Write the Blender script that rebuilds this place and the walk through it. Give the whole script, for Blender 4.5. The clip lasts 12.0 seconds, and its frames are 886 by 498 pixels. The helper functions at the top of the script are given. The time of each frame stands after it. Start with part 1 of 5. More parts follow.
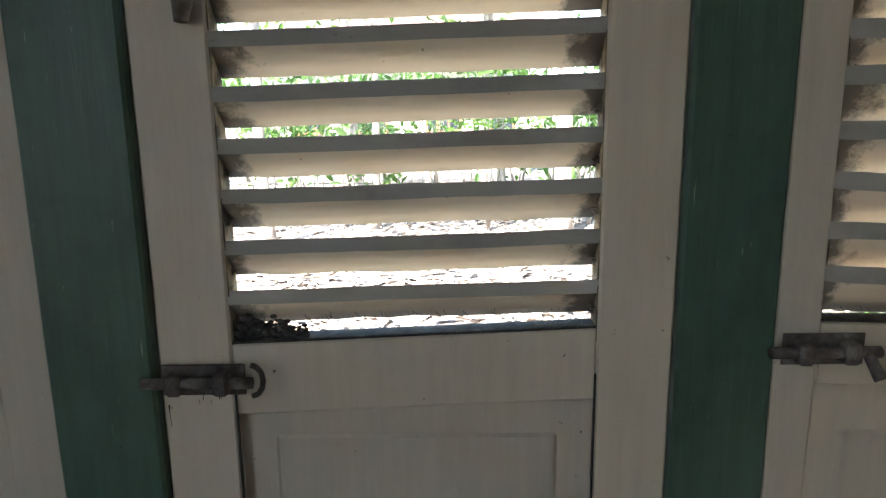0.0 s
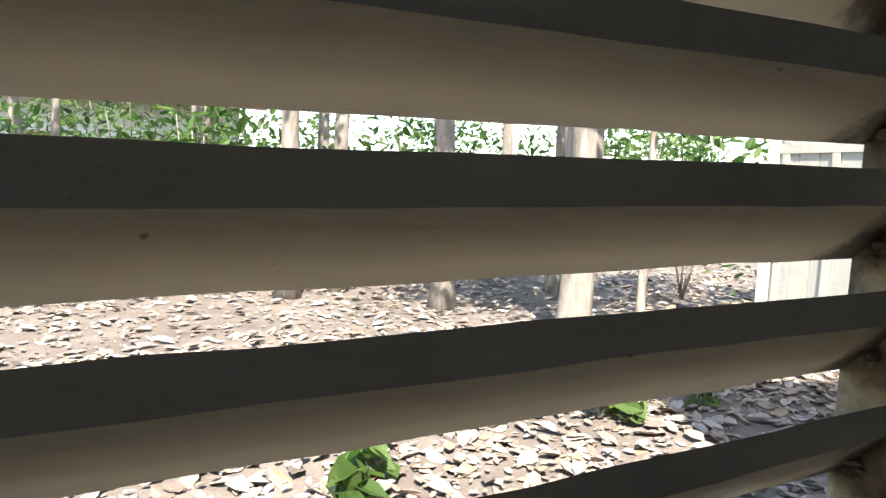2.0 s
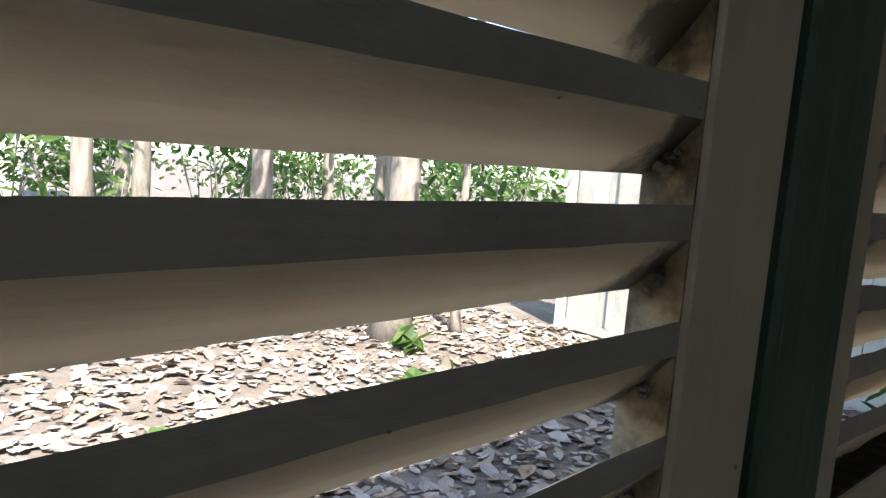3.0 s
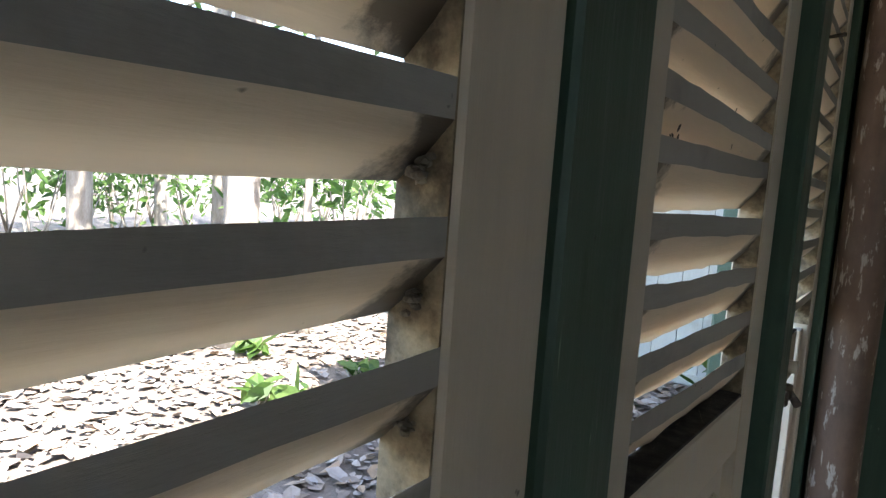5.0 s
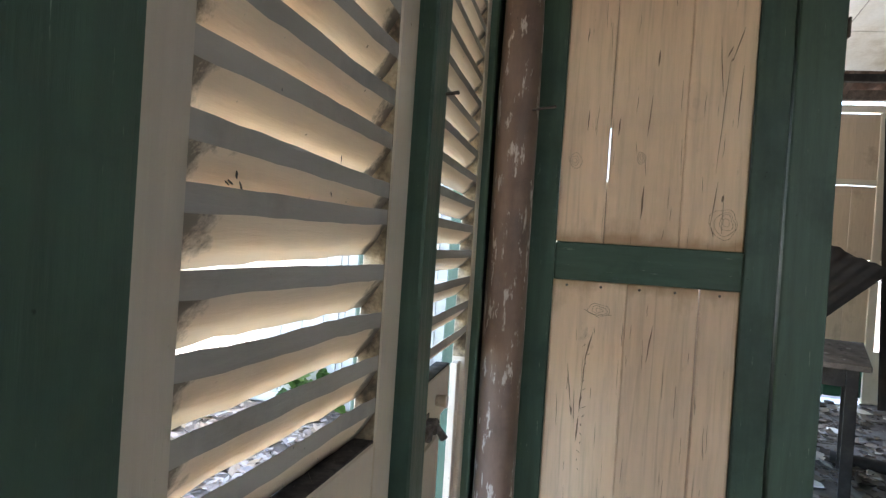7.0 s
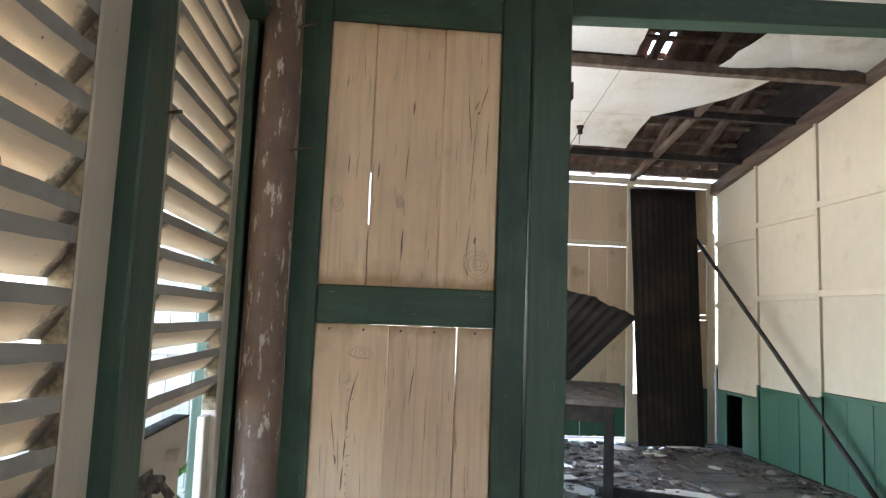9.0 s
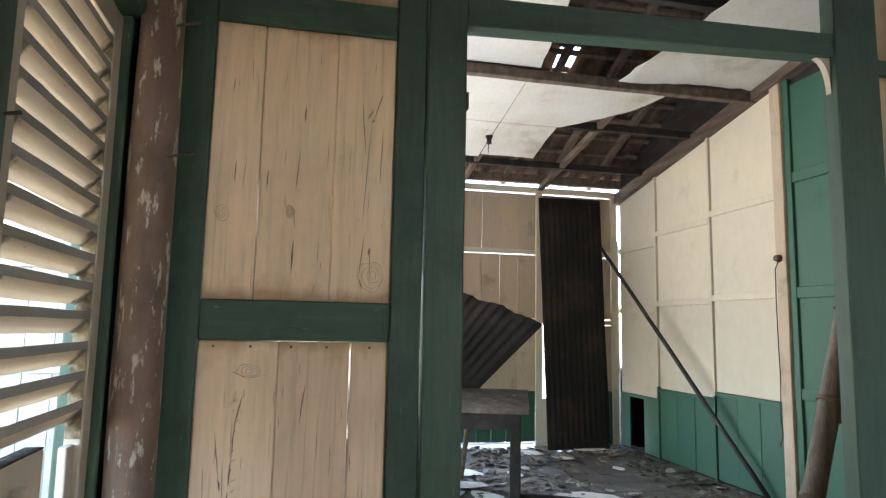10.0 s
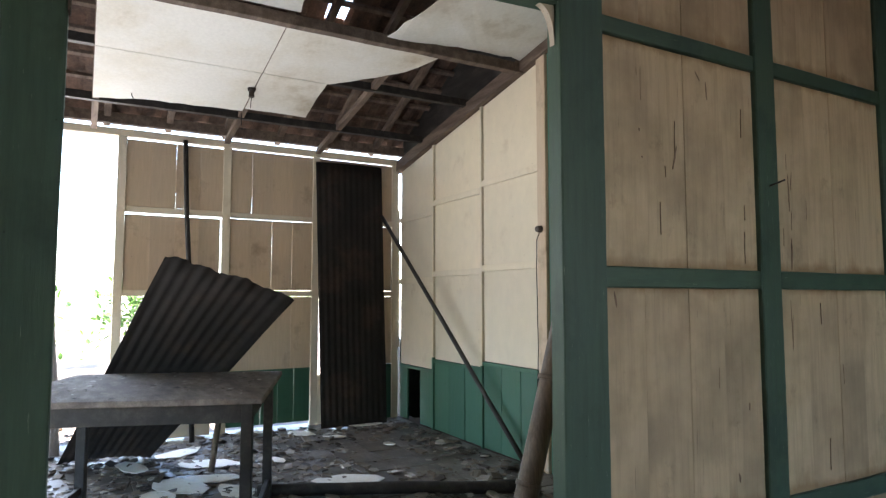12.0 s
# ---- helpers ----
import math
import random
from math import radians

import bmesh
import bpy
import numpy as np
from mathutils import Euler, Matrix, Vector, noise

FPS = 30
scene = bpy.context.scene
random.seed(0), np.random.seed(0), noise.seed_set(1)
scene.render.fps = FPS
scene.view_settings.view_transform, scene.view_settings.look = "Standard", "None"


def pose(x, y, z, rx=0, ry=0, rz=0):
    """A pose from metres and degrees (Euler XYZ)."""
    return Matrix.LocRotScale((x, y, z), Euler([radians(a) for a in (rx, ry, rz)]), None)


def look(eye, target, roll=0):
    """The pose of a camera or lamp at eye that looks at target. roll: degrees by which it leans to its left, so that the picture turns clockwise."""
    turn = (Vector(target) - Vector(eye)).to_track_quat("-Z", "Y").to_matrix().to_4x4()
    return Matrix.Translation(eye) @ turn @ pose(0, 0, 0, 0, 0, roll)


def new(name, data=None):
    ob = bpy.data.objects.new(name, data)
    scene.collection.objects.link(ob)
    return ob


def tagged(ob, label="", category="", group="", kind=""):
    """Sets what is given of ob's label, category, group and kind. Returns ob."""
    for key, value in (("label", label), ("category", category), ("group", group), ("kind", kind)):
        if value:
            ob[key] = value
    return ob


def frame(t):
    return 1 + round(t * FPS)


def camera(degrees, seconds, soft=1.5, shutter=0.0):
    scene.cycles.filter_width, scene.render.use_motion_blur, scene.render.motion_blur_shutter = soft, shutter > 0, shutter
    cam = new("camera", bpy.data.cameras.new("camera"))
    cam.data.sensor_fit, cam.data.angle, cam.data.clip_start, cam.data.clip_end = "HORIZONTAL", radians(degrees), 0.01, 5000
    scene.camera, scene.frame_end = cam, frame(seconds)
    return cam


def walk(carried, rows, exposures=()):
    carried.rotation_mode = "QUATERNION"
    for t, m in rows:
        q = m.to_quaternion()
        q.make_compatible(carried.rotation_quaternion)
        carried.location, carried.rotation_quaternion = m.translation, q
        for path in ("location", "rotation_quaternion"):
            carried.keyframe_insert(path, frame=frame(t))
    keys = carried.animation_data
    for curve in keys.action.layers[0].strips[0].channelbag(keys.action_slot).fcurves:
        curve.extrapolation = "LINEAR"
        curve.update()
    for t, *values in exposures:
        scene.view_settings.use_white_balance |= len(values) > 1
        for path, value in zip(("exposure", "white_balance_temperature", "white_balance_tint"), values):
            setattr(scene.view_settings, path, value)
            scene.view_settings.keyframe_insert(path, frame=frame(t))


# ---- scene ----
cam = camera(68.9, 12.0, soft=1.35)
PATH = [
    (0, (0.066, -0.761, 1.249), (0.053, 1.203, 0.867), -0.7),
    (0.5, (0.011, -0.547, 1.241), (0.155, 1.408, 0.845), 1.9),
    (1, (-0.024, -0.387, 1.240), (0.405, 1.541, 0.925), 3.2),
    (1.5, (-0.082, -0.240, 1.237), (0.670, 1.601, 1.025), 1.3),
    (2, (-0.109, -0.188, 1.228), (0.754, 1.605, 1.021), 2.4),
    (2.5, (-0.101, -0.155, 1.236), (0.946, 1.542, 1.077), 3.0),
    (3, (-0.059, -0.159, 1.248), (1.256, 1.331, 1.026), 4.5),
    (5, (0.015, -0.162, 1.258), (1.635, 0.993, 1.056), 4.1),
    (5.5, (0.054, -0.200, 1.285), (1.863, 0.639, 1.129), 6.3),
    (6, (0.123, -0.25, 1.294), (2.049, 0.284, 1.221), 3.4),
    (6.5, (0.126, -0.252, 1.293), (2.068, 0.224, 1.239), 3.5),
    (8.5, (0.142, -0.35, 1.213), (2.136, -0.368, 1.373), 2.7),
    (9, (0.167, -0.382, 1.222), (2.148, -0.555, 1.433), 2.2),
    (9.5, (0.18, -0.417, 1.236), (2.141, -0.723, 1.477), 1.5),
    (10, (0.197, -0.448, 1.238), (2.136, -0.872, 1.48), 1.1),
    (10.5, (0.214, -0.487, 1.248), (2.132, -0.988, 1.515), 0.6),
    (11, (0.281, -0.683, 1.26), (2.14, -1.396, 1.454), -2.4),
    (11.5, (0.342, -0.868, 1.249), (2.17, -1.664, 1.406), 0.9),
    (12, (0.451, -0.926, 1.277), (2.195, -1.894, 1.43), -0.0),
]
walk(cam, [(t, look(eye, target, roll)) for t, eye, target, roll in PATH], exposures=[(0, 4.1, 6300, 9), (0.5, 3.4, 6400, 9), (1, 2.75, 6550, 9), (2, 2.35, 6600, 9), (3, 2.45, 6350, 9), (5, 3.3, 6250, 10), (6, 4.3, 6250, 13), (8.5, 4.4, 6450, 11), (9, 4.45, 6450, 12), (10.5, 4.45, 6550, 10), (11, 4.3, 6650, 12), (11.5, 4.35, 6500, 12), (12, 4.1, 6450, 12)])

# ---- light ----
SUN_EL, SUN_AZ = 55, 203          # degrees; azimuth clockwise from north (+y)
world = bpy.data.worlds.new("sky")
scene.world = world
world.use_nodes = True
wn = world.node_tree.nodes
sky = wn.new("ShaderNodeTexSky")
sky.sky_type, sky.sun_disc = "NISHITA", False
sky.sun_elevation, sky.sun_rotation = radians(SUN_EL), radians(SUN_AZ)
wn["Background"].inputs["Strength"].default_value = 0.15
world.node_tree.links.new(sky.outputs[0], wn["Background"].inputs["Color"])
sun = new("sun", bpy.data.lights.new("sun", "SUN"))
sun.data.energy, sun.data.angle, sun.data.color = 4.2, radians(0.6), (1.0, 0.95, 0.86)
SUN_DIR = Vector((math.sin(radians(SUN_AZ)) * math.cos(radians(SUN_EL)), math.cos(radians(SUN_AZ)) * math.cos(radians(SUN_EL)), math.sin(radians(SUN_EL))))
sun.matrix_world = look(SUN_DIR * 40, (0, 0, 0))



def opening_light(name, at, target, wide, high, watts, colour=(0.95, 0.97, 1.0), spread=180):
    """An area lamp set in an opening of that size, in place of skylight."""
    lamp = new(name, bpy.data.lights.new(name, "AREA"))
    lamp.data.shape, lamp.data.size, lamp.data.size_y = "RECTANGLE", wide, high
    lamp.data.energy, lamp.data.color, lamp.data.spread = watts, colour, radians(spread)
    lamp.matrix_world = look(at, target)
    return lamp


# Added lamp in an unseen north opening, aimed up to brighten the ceiling.
opening_light("fill_far_north", (3.7, -0.03, 0.9), (3.9, -1.6, 3.4), 3.2, 1.1, 2.9, spread=130)
opening_light("skylight_far_east", (6.86, -0.62, 1.5), (4.5, -1.6, 1.4), 1.0, 2.3, 3.1)
# Added fill lamp behind the viewer, narrowed to reach only the partition.
opening_light("fill_west", (-2.37, -3.6, 1.45), (1.9, -2.1, 1.45), 0.9, 1.9, 0.13, (1.0, 0.96, 0.88), 66)

# ---- materials ----
def nodes_of(name):
    m = bpy.data.materials.new(name)
    m.use_nodes = True
    return m, m.node_tree.nodes, m.node_tree.links, m.node_tree.nodes["Principled BSDF"]


def ramp(n, l, src, stops):
    r = n.new("ShaderNodeValToRGB")
    els = r.color_ramp.elements
    while len(els) < len(stops):
        els.new(0.5)
    for e, (p, c) in zip(els, stops):
        e.position, e.color = p, (*c, 1) if len(c) == 3 else c
    l.new(src, r.inputs[0])
    return r.outputs[0]


def noise_tex(n, l, vec, scale, detail=6, rough=0.6):
    t = n.new("ShaderNodeTexNoise")
    t.inputs["Scale"].default_value, t.inputs["Detail"].default_value, t.inputs["Roughness"].default_value = scale, detail, rough
    l.new(vec, t.inputs["Vector"])
    return t.outputs["Fac"]


def mix(n, l, fac, a, b, mode="MIX"):
    x = n.new("ShaderNodeMix")
    x.data_type, x.blend_type = "RGBA", mode
    for sock, v in ((x.inputs[0], fac), (x.inputs[6], a), (x.inputs[7], b)):
        if isinstance(v, (int, float)):
            sock.default_value = v
        elif isinstance(v, tuple):
            sock.default_value = (*v, 1)
        else:
            l.new(v, sock)
    return x.outputs[2]


def coords(n, l, stretch=(1, 1, 1), vary=True):
    """World-sized object coordinates, shifted per object, stretched for grain."""
    tc = n.new("ShaderNodeTexCoord")
    out = tc.outputs["Object"]
    if vary:
        oi = n.new("ShaderNodeObjectInfo")
        sc = n.new("ShaderNodeVectorMath")
        sc.operation = "MULTIPLY_ADD"
        cmb = n.new("ShaderNodeCombineXYZ")
        for i in range(3):
            l.new(oi.outputs["Random"], cmb.inputs[i])
        l.new(cmb.outputs[0], sc.inputs[0])
        sc.inputs[1].default_value = (7.3, 11.1, 5.7)
        l.new(out, sc.inputs[2])
        out = sc.outputs[0]
    mp = n.new("ShaderNodeMapping")
    mp.inputs["Scale"].default_value = stretch
    l.new(out, mp.inputs["Vector"])
    return mp.outputs[0]


def bump(n, l, bsdf, height, strength, dist):
    b = n.new("ShaderNodeBump")
    b.inputs["Strength"].default_value, b.inputs["Distance"].default_value = strength, dist
    l.new(height, b.inputs["Height"])
    l.new(b.outputs[0], bsdf.inputs["Normal"])


def painted_wood(name, base, dark, worn, grain=(1, 1, 1), rough=0.62, wear=0.62, dirt=0.55, relief=0.35, tone=0.12, chip=26):
    """Old paint on wood: grain along one axis, blotches of dirt, small bare chips."""
    m, n, l, p = nodes_of(name)
    v = coords(n, l)
    vg = coords(n, l, grain)
    g = noise_tex(n, l, vg, 9, 8, 0.65)
    c = mix(n, l, ramp(n, l, g, [(0.35, (0, 0, 0)), (0.7, (1, 1, 1))]), tuple(x * (1 - tone) for x in base), base)
    blot = ramp(n, l, noise_tex(n, l, v, 3.1, 7, 0.65), [(dirt, (0, 0, 0)), (dirt + 0.22, (1, 1, 1))])
    c = mix(n, l, blot, c, dark)
    chips = ramp(n, l, noise_tex(n, l, vg, chip, 6, 0.7), [(wear + 0.06, (0, 0, 0)), (wear + 0.1, (1, 1, 1))])
    c = mix(n, l, chips, c, worn)
    specks = ramp(n, l, noise_tex(n, l, v, 85, 2, 0.5), [(0.75, (0, 0, 0)), (0.79, (0.8, 0.8, 0.8))])
    c = mix(n, l, specks, c, tuple(x * 0.35 for x in dark))
    oi = n.new("ShaderNodeObjectInfo")
    sh = ramp(n, l, oi.outputs["Random"], [(0, (0.9, 0.9, 0.9)), (1, (1.06, 1.04, 1.0))])
    c = mix(n, l, 1.0, c, sh, "MULTIPLY")
    l.new(c, p.inputs["Base Color"])
    rr = ramp(n, l, g, [(0.3, (rough - 0.12,) * 3), (0.75, (rough + 0.15,) * 3)])
    l.new(rr, p.inputs["Roughness"])
    p.inputs["Specular IOR Level"].default_value = 0.35
    bump(n, l, p, g, relief, 0.004)
    return m


def mottled(name, cols, scale=4.0, rough=0.8, relief=0.3, dist=0.006, metal=0.0, grain=(1, 1, 1), fine=40, tint=0.12):
    """Plain rough surface whose colour wanders through several tones at two scales."""
    m, n, l, p = nodes_of(name)
    v = coords(n, l, grain)
    a = noise_tex(n, l, v, scale, 8, 0.65)
    step = 0.44 / max(1, len(cols) - 1)
    c = ramp(n, l, a, [(0.28 + i * step, k) for i, k in enumerate(cols)])
    f = noise_tex(n, l, v, fine, 4, 0.6)
    c = mix(n, l, 1.0, c, ramp(n, l, f, [(0.3, (1 - tint * 2,) * 3), (0.7, (1, 1, 1))]), "MULTIPLY")
    oi = n.new("ShaderNodeObjectInfo")
    c = mix(n, l, 1.0, c, ramp(n, l, oi.outputs["Random"], [(0, (0.85,) * 3), (1, (1.0,) * 3)]), "MULTIPLY")
    l.new(c, p.inputs["Base Color"])
    p.inputs["Roughness"].default_value, p.inputs["Metallic"].default_value = rough, metal
    p.inputs["Specular IOR Level"].default_value = 0.3
    bump(n, l, p, f, relief, dist)
    return m


def island_mat(name, cols, rough=0.7, trans=0.0):
    """Many small pieces in one mesh, each with a tone of its own."""
    m, n, l, p = nodes_of(name)
    g = n.new("ShaderNodeNewGeometry")
    c = ramp(n, l, g.outputs["Random Per Island"], [(i / max(1, len(cols) - 1), k) for i, k in enumerate(cols)])
    f = noise_tex(n, l, coords(n, l), 30, 4, 0.6)
    c = mix(n, l, 1.0, c, ramp(n, l, f, [(0.3, (0.75,) * 3), (0.7, (1, 1, 1))]), "MULTIPLY")
    l.new(c, p.inputs["Base Color"])
    p.inputs["Roughness"].default_value = rough
    if trans:
        out = n["Material Output"]
        t = n.new("ShaderNodeBsdfTranslucent")
        l.new(c, t.inputs["Color"])
        s = n.new("ShaderNodeMixShader")
        s.inputs[0].default_value = trans
        l.new(p.outputs[0], s.inputs[1])
        l.new(t.outputs[0], s.inputs[2])
        l.new(s.outputs[0], out.inputs["Surface"])
    return m


M_GREEN = painted_wood("green paint", (0.062, 0.108, 0.074), (0.024, 0.046, 0.034), (0.2, 0.25, 0.19), (6, 6, 0.5), 0.5, 0.6, 0.5, tone=0.28)
M_GREEN_H = painted_wood("green paint across", (0.062, 0.108, 0.074), (0.024, 0.046, 0.034), (0.2, 0.25, 0.19), (6, 0.5, 6), 0.5, 0.6, 0.5, tone=0.28)
M_GREEN_DADO = painted_wood("bright green paint", (0.042, 0.128, 0.083), (0.022, 0.066, 0.045), (0.2, 0.3, 0.22), (4, 4, 0.5), 0.55, 0.68, 0.6)
M_CREAM = painted_wood("cream paint", (0.52, 0.44, 0.335), (0.3, 0.245, 0.18), (0.34, 0.28, 0.21), (6, 6, 0.5), 0.55, 0.66, 0.6)


def slat_paint(name):
    """Cream paint on a louvre blade: black mould and dust creeping in from both ends and along the edges."""
    m = painted_wood(name, (0.77, 0.615, 0.44), (0.5, 0.38, 0.26), (0.34, 0.28, 0.21), (0.5, 6, 6), 0.62, 0.66, 0.6)
    n, l = m.node_tree.nodes, m.node_tree.links
    pr = n["Principled BSDF"]
    old = pr.inputs["Base Color"].links[0].from_socket
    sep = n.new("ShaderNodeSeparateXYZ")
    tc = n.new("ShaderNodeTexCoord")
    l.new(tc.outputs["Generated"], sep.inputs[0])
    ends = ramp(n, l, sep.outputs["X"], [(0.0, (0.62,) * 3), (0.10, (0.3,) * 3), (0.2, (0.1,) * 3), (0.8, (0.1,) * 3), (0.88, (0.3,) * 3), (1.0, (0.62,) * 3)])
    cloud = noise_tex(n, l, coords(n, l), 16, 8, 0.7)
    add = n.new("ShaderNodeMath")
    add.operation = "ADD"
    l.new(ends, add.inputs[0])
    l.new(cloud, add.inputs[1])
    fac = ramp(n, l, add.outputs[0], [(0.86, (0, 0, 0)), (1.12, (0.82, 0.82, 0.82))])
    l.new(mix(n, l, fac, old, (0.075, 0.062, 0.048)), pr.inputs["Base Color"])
    return m


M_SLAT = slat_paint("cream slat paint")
# Blade fronts: dusty, with the dim room's shade put into the colour.
M_EDGE_SHADED = painted_wood("dusty grey shaded blade edge", (0.37, 0.335, 0.285), (0.17, 0.16, 0.145), (0.3, 0.27, 0.22), (0.7, 5, 5), 0.8, 0.62, 0.52)
M_WHITE = painted_wood("white wall paint", (0.74, 0.665, 0.52), (0.52, 0.43, 0.31), (0.5, 0.42, 0.32), (1.2, 1.2, 0.8), 0.6, 0.69, 0.6, 0.12, 0.08)
M_WING = painted_wood("weathered white paint", (0.44, 0.43, 0.38), (0.3, 0.28, 0.23), (0.3, 0.28, 0.22), (3, 3, 0.6), 0.7, 0.64, 0.52)
M_BROWN = painted_wood("worn brown paint", (0.185, 0.12, 0.085), (0.06, 0.045, 0.036), (0.42, 0.36, 0.31), (3, 3, 0.8), 0.5, 0.5, 0.5, tone=0.35, chip=11)
M_BAMBOO = mottled("brown bamboo", [(0.075, 0.052, 0.037), (0.14, 0.1, 0.07), (0.23, 0.17, 0.12)], 5, 0.5, 0.25, 0.002, grain=(4, 4, 0.6))
M_RAW = mottled("weathered timber", [(0.085, 0.062, 0.048), (0.165, 0.12, 0.092), (0.26, 0.195, 0.15)], 3, 0.8, 0.5, 0.004, grain=(0.6, 5, 5))
M_DUSTTOP = mottled("dusty table board", [(0.07, 0.058, 0.05), (0.14, 0.116, 0.1), (0.25, 0.21, 0.185)], 4, 0.85, 0.3, 0.003, grain=(1, 3, 3))
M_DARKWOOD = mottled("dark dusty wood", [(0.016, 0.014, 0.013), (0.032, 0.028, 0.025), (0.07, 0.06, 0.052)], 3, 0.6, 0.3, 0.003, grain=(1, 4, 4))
M_IRON = mottled("rusty dark iron sheet", [(0.011, 0.0105, 0.0105), (0.022, 0.0195, 0.018), (0.065, 0.043, 0.031)], 2.2, 0.8, 0.3, 0.003, 0.0)
M_RUST = mottled("rusted iron", [(0.05, 0.042, 0.036), (0.13, 0.105, 0.085), (0.3, 0.265, 0.225)], 34, 0.8, 0.5, 0.002, 0.2)
M_CEIL = mottled("white ceiling board", [(0.5, 0.42, 0.3), (0.76, 0.72, 0.63), (0.82, 0.8, 0.74), (0.82, 0.8, 0.75)], 1.4, 0.8, 0.1, 0.002, tint=0.05)
M_TILE = mottled("grey cement floor tile", [(0.07, 0.06, 0.05), (0.13, 0.115, 0.098), (0.22, 0.2, 0.175)], 5, 0.42, 0.35, 0.003)
M_GROUT = mottled("dark dusty joint", [(0.06, 0.05, 0.045), (0.12, 0.1, 0.085)], 6, 0.95)
M_ROOF = mottled("old clay roof tile", [(0.05, 0.035, 0.03), (0.12, 0.075, 0.055), (0.2, 0.12, 0.085)], 5, 0.85, 0.4, 0.004)
M_MOSS = mottled("mossy concrete", [(0.3, 0.27, 0.2), (0.4, 0.36, 0.27), (0.34, 0.33, 0.1), (0.42, 0.38, 0.3)], 6, 0.9, 0.5, 0.006)
M_SOIL = mottled("dry soil", [(0.09, 0.07, 0.058), (0.14, 0.112, 0.092), (0.2, 0.165, 0.138)], 1.5, 0.95, 0.5, 0.02)
M_BARK = mottled("pale bark", [(0.14, 0.115, 0.09), (0.26, 0.22, 0.18), (0.38, 0.34, 0.29)], 4, 0.9, 0.6, 0.01, grain=(3, 3, 0.7))
M_FILTH_SHADOW = mottled("black dust and shadow", [(0.02, 0.018, 0.015), (0.05, 0.043, 0.036), (0.1, 0.088, 0.072)], 40, 0.9, 0.6, 0.003)
M_WEB = mottled("dusty cobweb grime", [(0.06, 0.05, 0.04), (0.16, 0.135, 0.1), (0.34, 0.29, 0.22)], 25, 0.95, 0.5, 0.004)
M_LITTER = island_mat("dead leaf litter", [(0.1, 0.075, 0.058), (0.19, 0.145, 0.115), (0.26, 0.21, 0.172), (0.36, 0.305, 0.265), (0.23, 0.2, 0.18), (0.26, 0.175, 0.105), (0.31, 0.25, 0.21)], 0.8)
M_LEAF = island_mat("green leaves", [(0.045, 0.09, 0.02), (0.08, 0.15, 0.03), (0.12, 0.2, 0.05), (0.19, 0.27, 0.08)], 0.5, 0.62)
M_RUBBLE = island_mat("plaster and dirt rubble", [(0.03, 0.025, 0.02), (0.06, 0.048, 0.038), (0.1, 0.08, 0.06), (0.16, 0.13, 0.1), (0.19, 0.16, 0.125), (0.42, 0.4, 0.36)], 0.8)
M_PLASTER = mottled("white plaster", [(0.6, 0.56, 0.48), (0.78, 0.75, 0.68)], 2, 0.9)
M_REDKNOT = mottled("brown knot wood", [(0.46, 0.335, 0.225), (0.6, 0.45, 0.31)], 20, 0.8)
M_REDWOOD = mottled("red brown window wood", [(0.2, 0.07, 0.04), (0.3, 0.11, 0.06)], 3, 0.6)
M_WALLROOM = mottled("plain cream wall", [(0.55, 0.48, 0.38), (0.66, 0.58, 0.47)], 2, 0.8)
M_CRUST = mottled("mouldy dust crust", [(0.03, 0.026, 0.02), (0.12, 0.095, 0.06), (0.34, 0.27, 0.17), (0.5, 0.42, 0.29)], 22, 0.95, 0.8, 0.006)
M_EAST = painted_wood("dingy cream board paint", (0.6, 0.48, 0.35), (0.3, 0.23, 0.16), (0.3, 0.24, 0.18), (5, 5, 0.5), 0.6, 0.66, 0.56)
# For unseen surfaces of the front room, kept dark to cut bounce light.
M_SHELL = mottled("dark unseen boarding", [(0.03, 0.022, 0.016), (0.05, 0.037, 0.027), (0.08, 0.06, 0.043)], 3, 0.85, 0.3, 0.004, grain=(4, 4, 0.6))
M_PLATE = mottled("dark glass", [(0.02, 0.025, 0.03), (0.04, 0.045, 0.05)], 3, 0.15)

# ---- shape helpers ----
def mesh_object(name, bm, material, parent=None, label=""):
    me = bpy.data.meshes.new(name)
    bmesh.ops.recalc_face_normals(bm, faces=bm.faces)
    bm.to_mesh(me)
    bm.free()
    me.materials.append(material)
    ob = new(name, me)
    if parent:
        ob.parent = parent
    if label:
        ob["label"] = label
    return ob


part = mesh_object


def raw_part(name, verts, faces, material, parent=None, label=""):
    me = bpy.data.meshes.new(name)
    me.from_pydata(verts, [], faces)
    me.validate()
    me.materials.append(material)
    ob = new(name, me)
    if parent:
        ob.parent = parent
    if label:
        ob["label"] = label
    return ob


def thing(name, label, category, group="", kind="", at=(0, 0, 0)):
    ob = new(name)
    ob.empty_display_size = 0.05
    ob.location = at
    return tagged(ob, label, category, group, kind)


def box_bm(x0, x1, y0, y1, z0, z1, bevel=0.0, bm=None):
    own = bm is None
    bm = bm or bmesh.new()
    r = bmesh.ops.create_cube(bm, size=1)
    bmesh.ops.transform(bm, matrix=Matrix.Translation(((x0 + x1) / 2, (y0 + y1) / 2, (z0 + z1) / 2)) @ Matrix.Diagonal((abs(x1 - x0), abs(y1 - y0), abs(z1 - z0), 1)), verts=r["verts"])
    if bevel and own:
        bmesh.ops.bevel(bm, geom=bm.edges[:], offset=bevel, segments=2, affect="EDGES", clamp_overlap=True)
    return bm


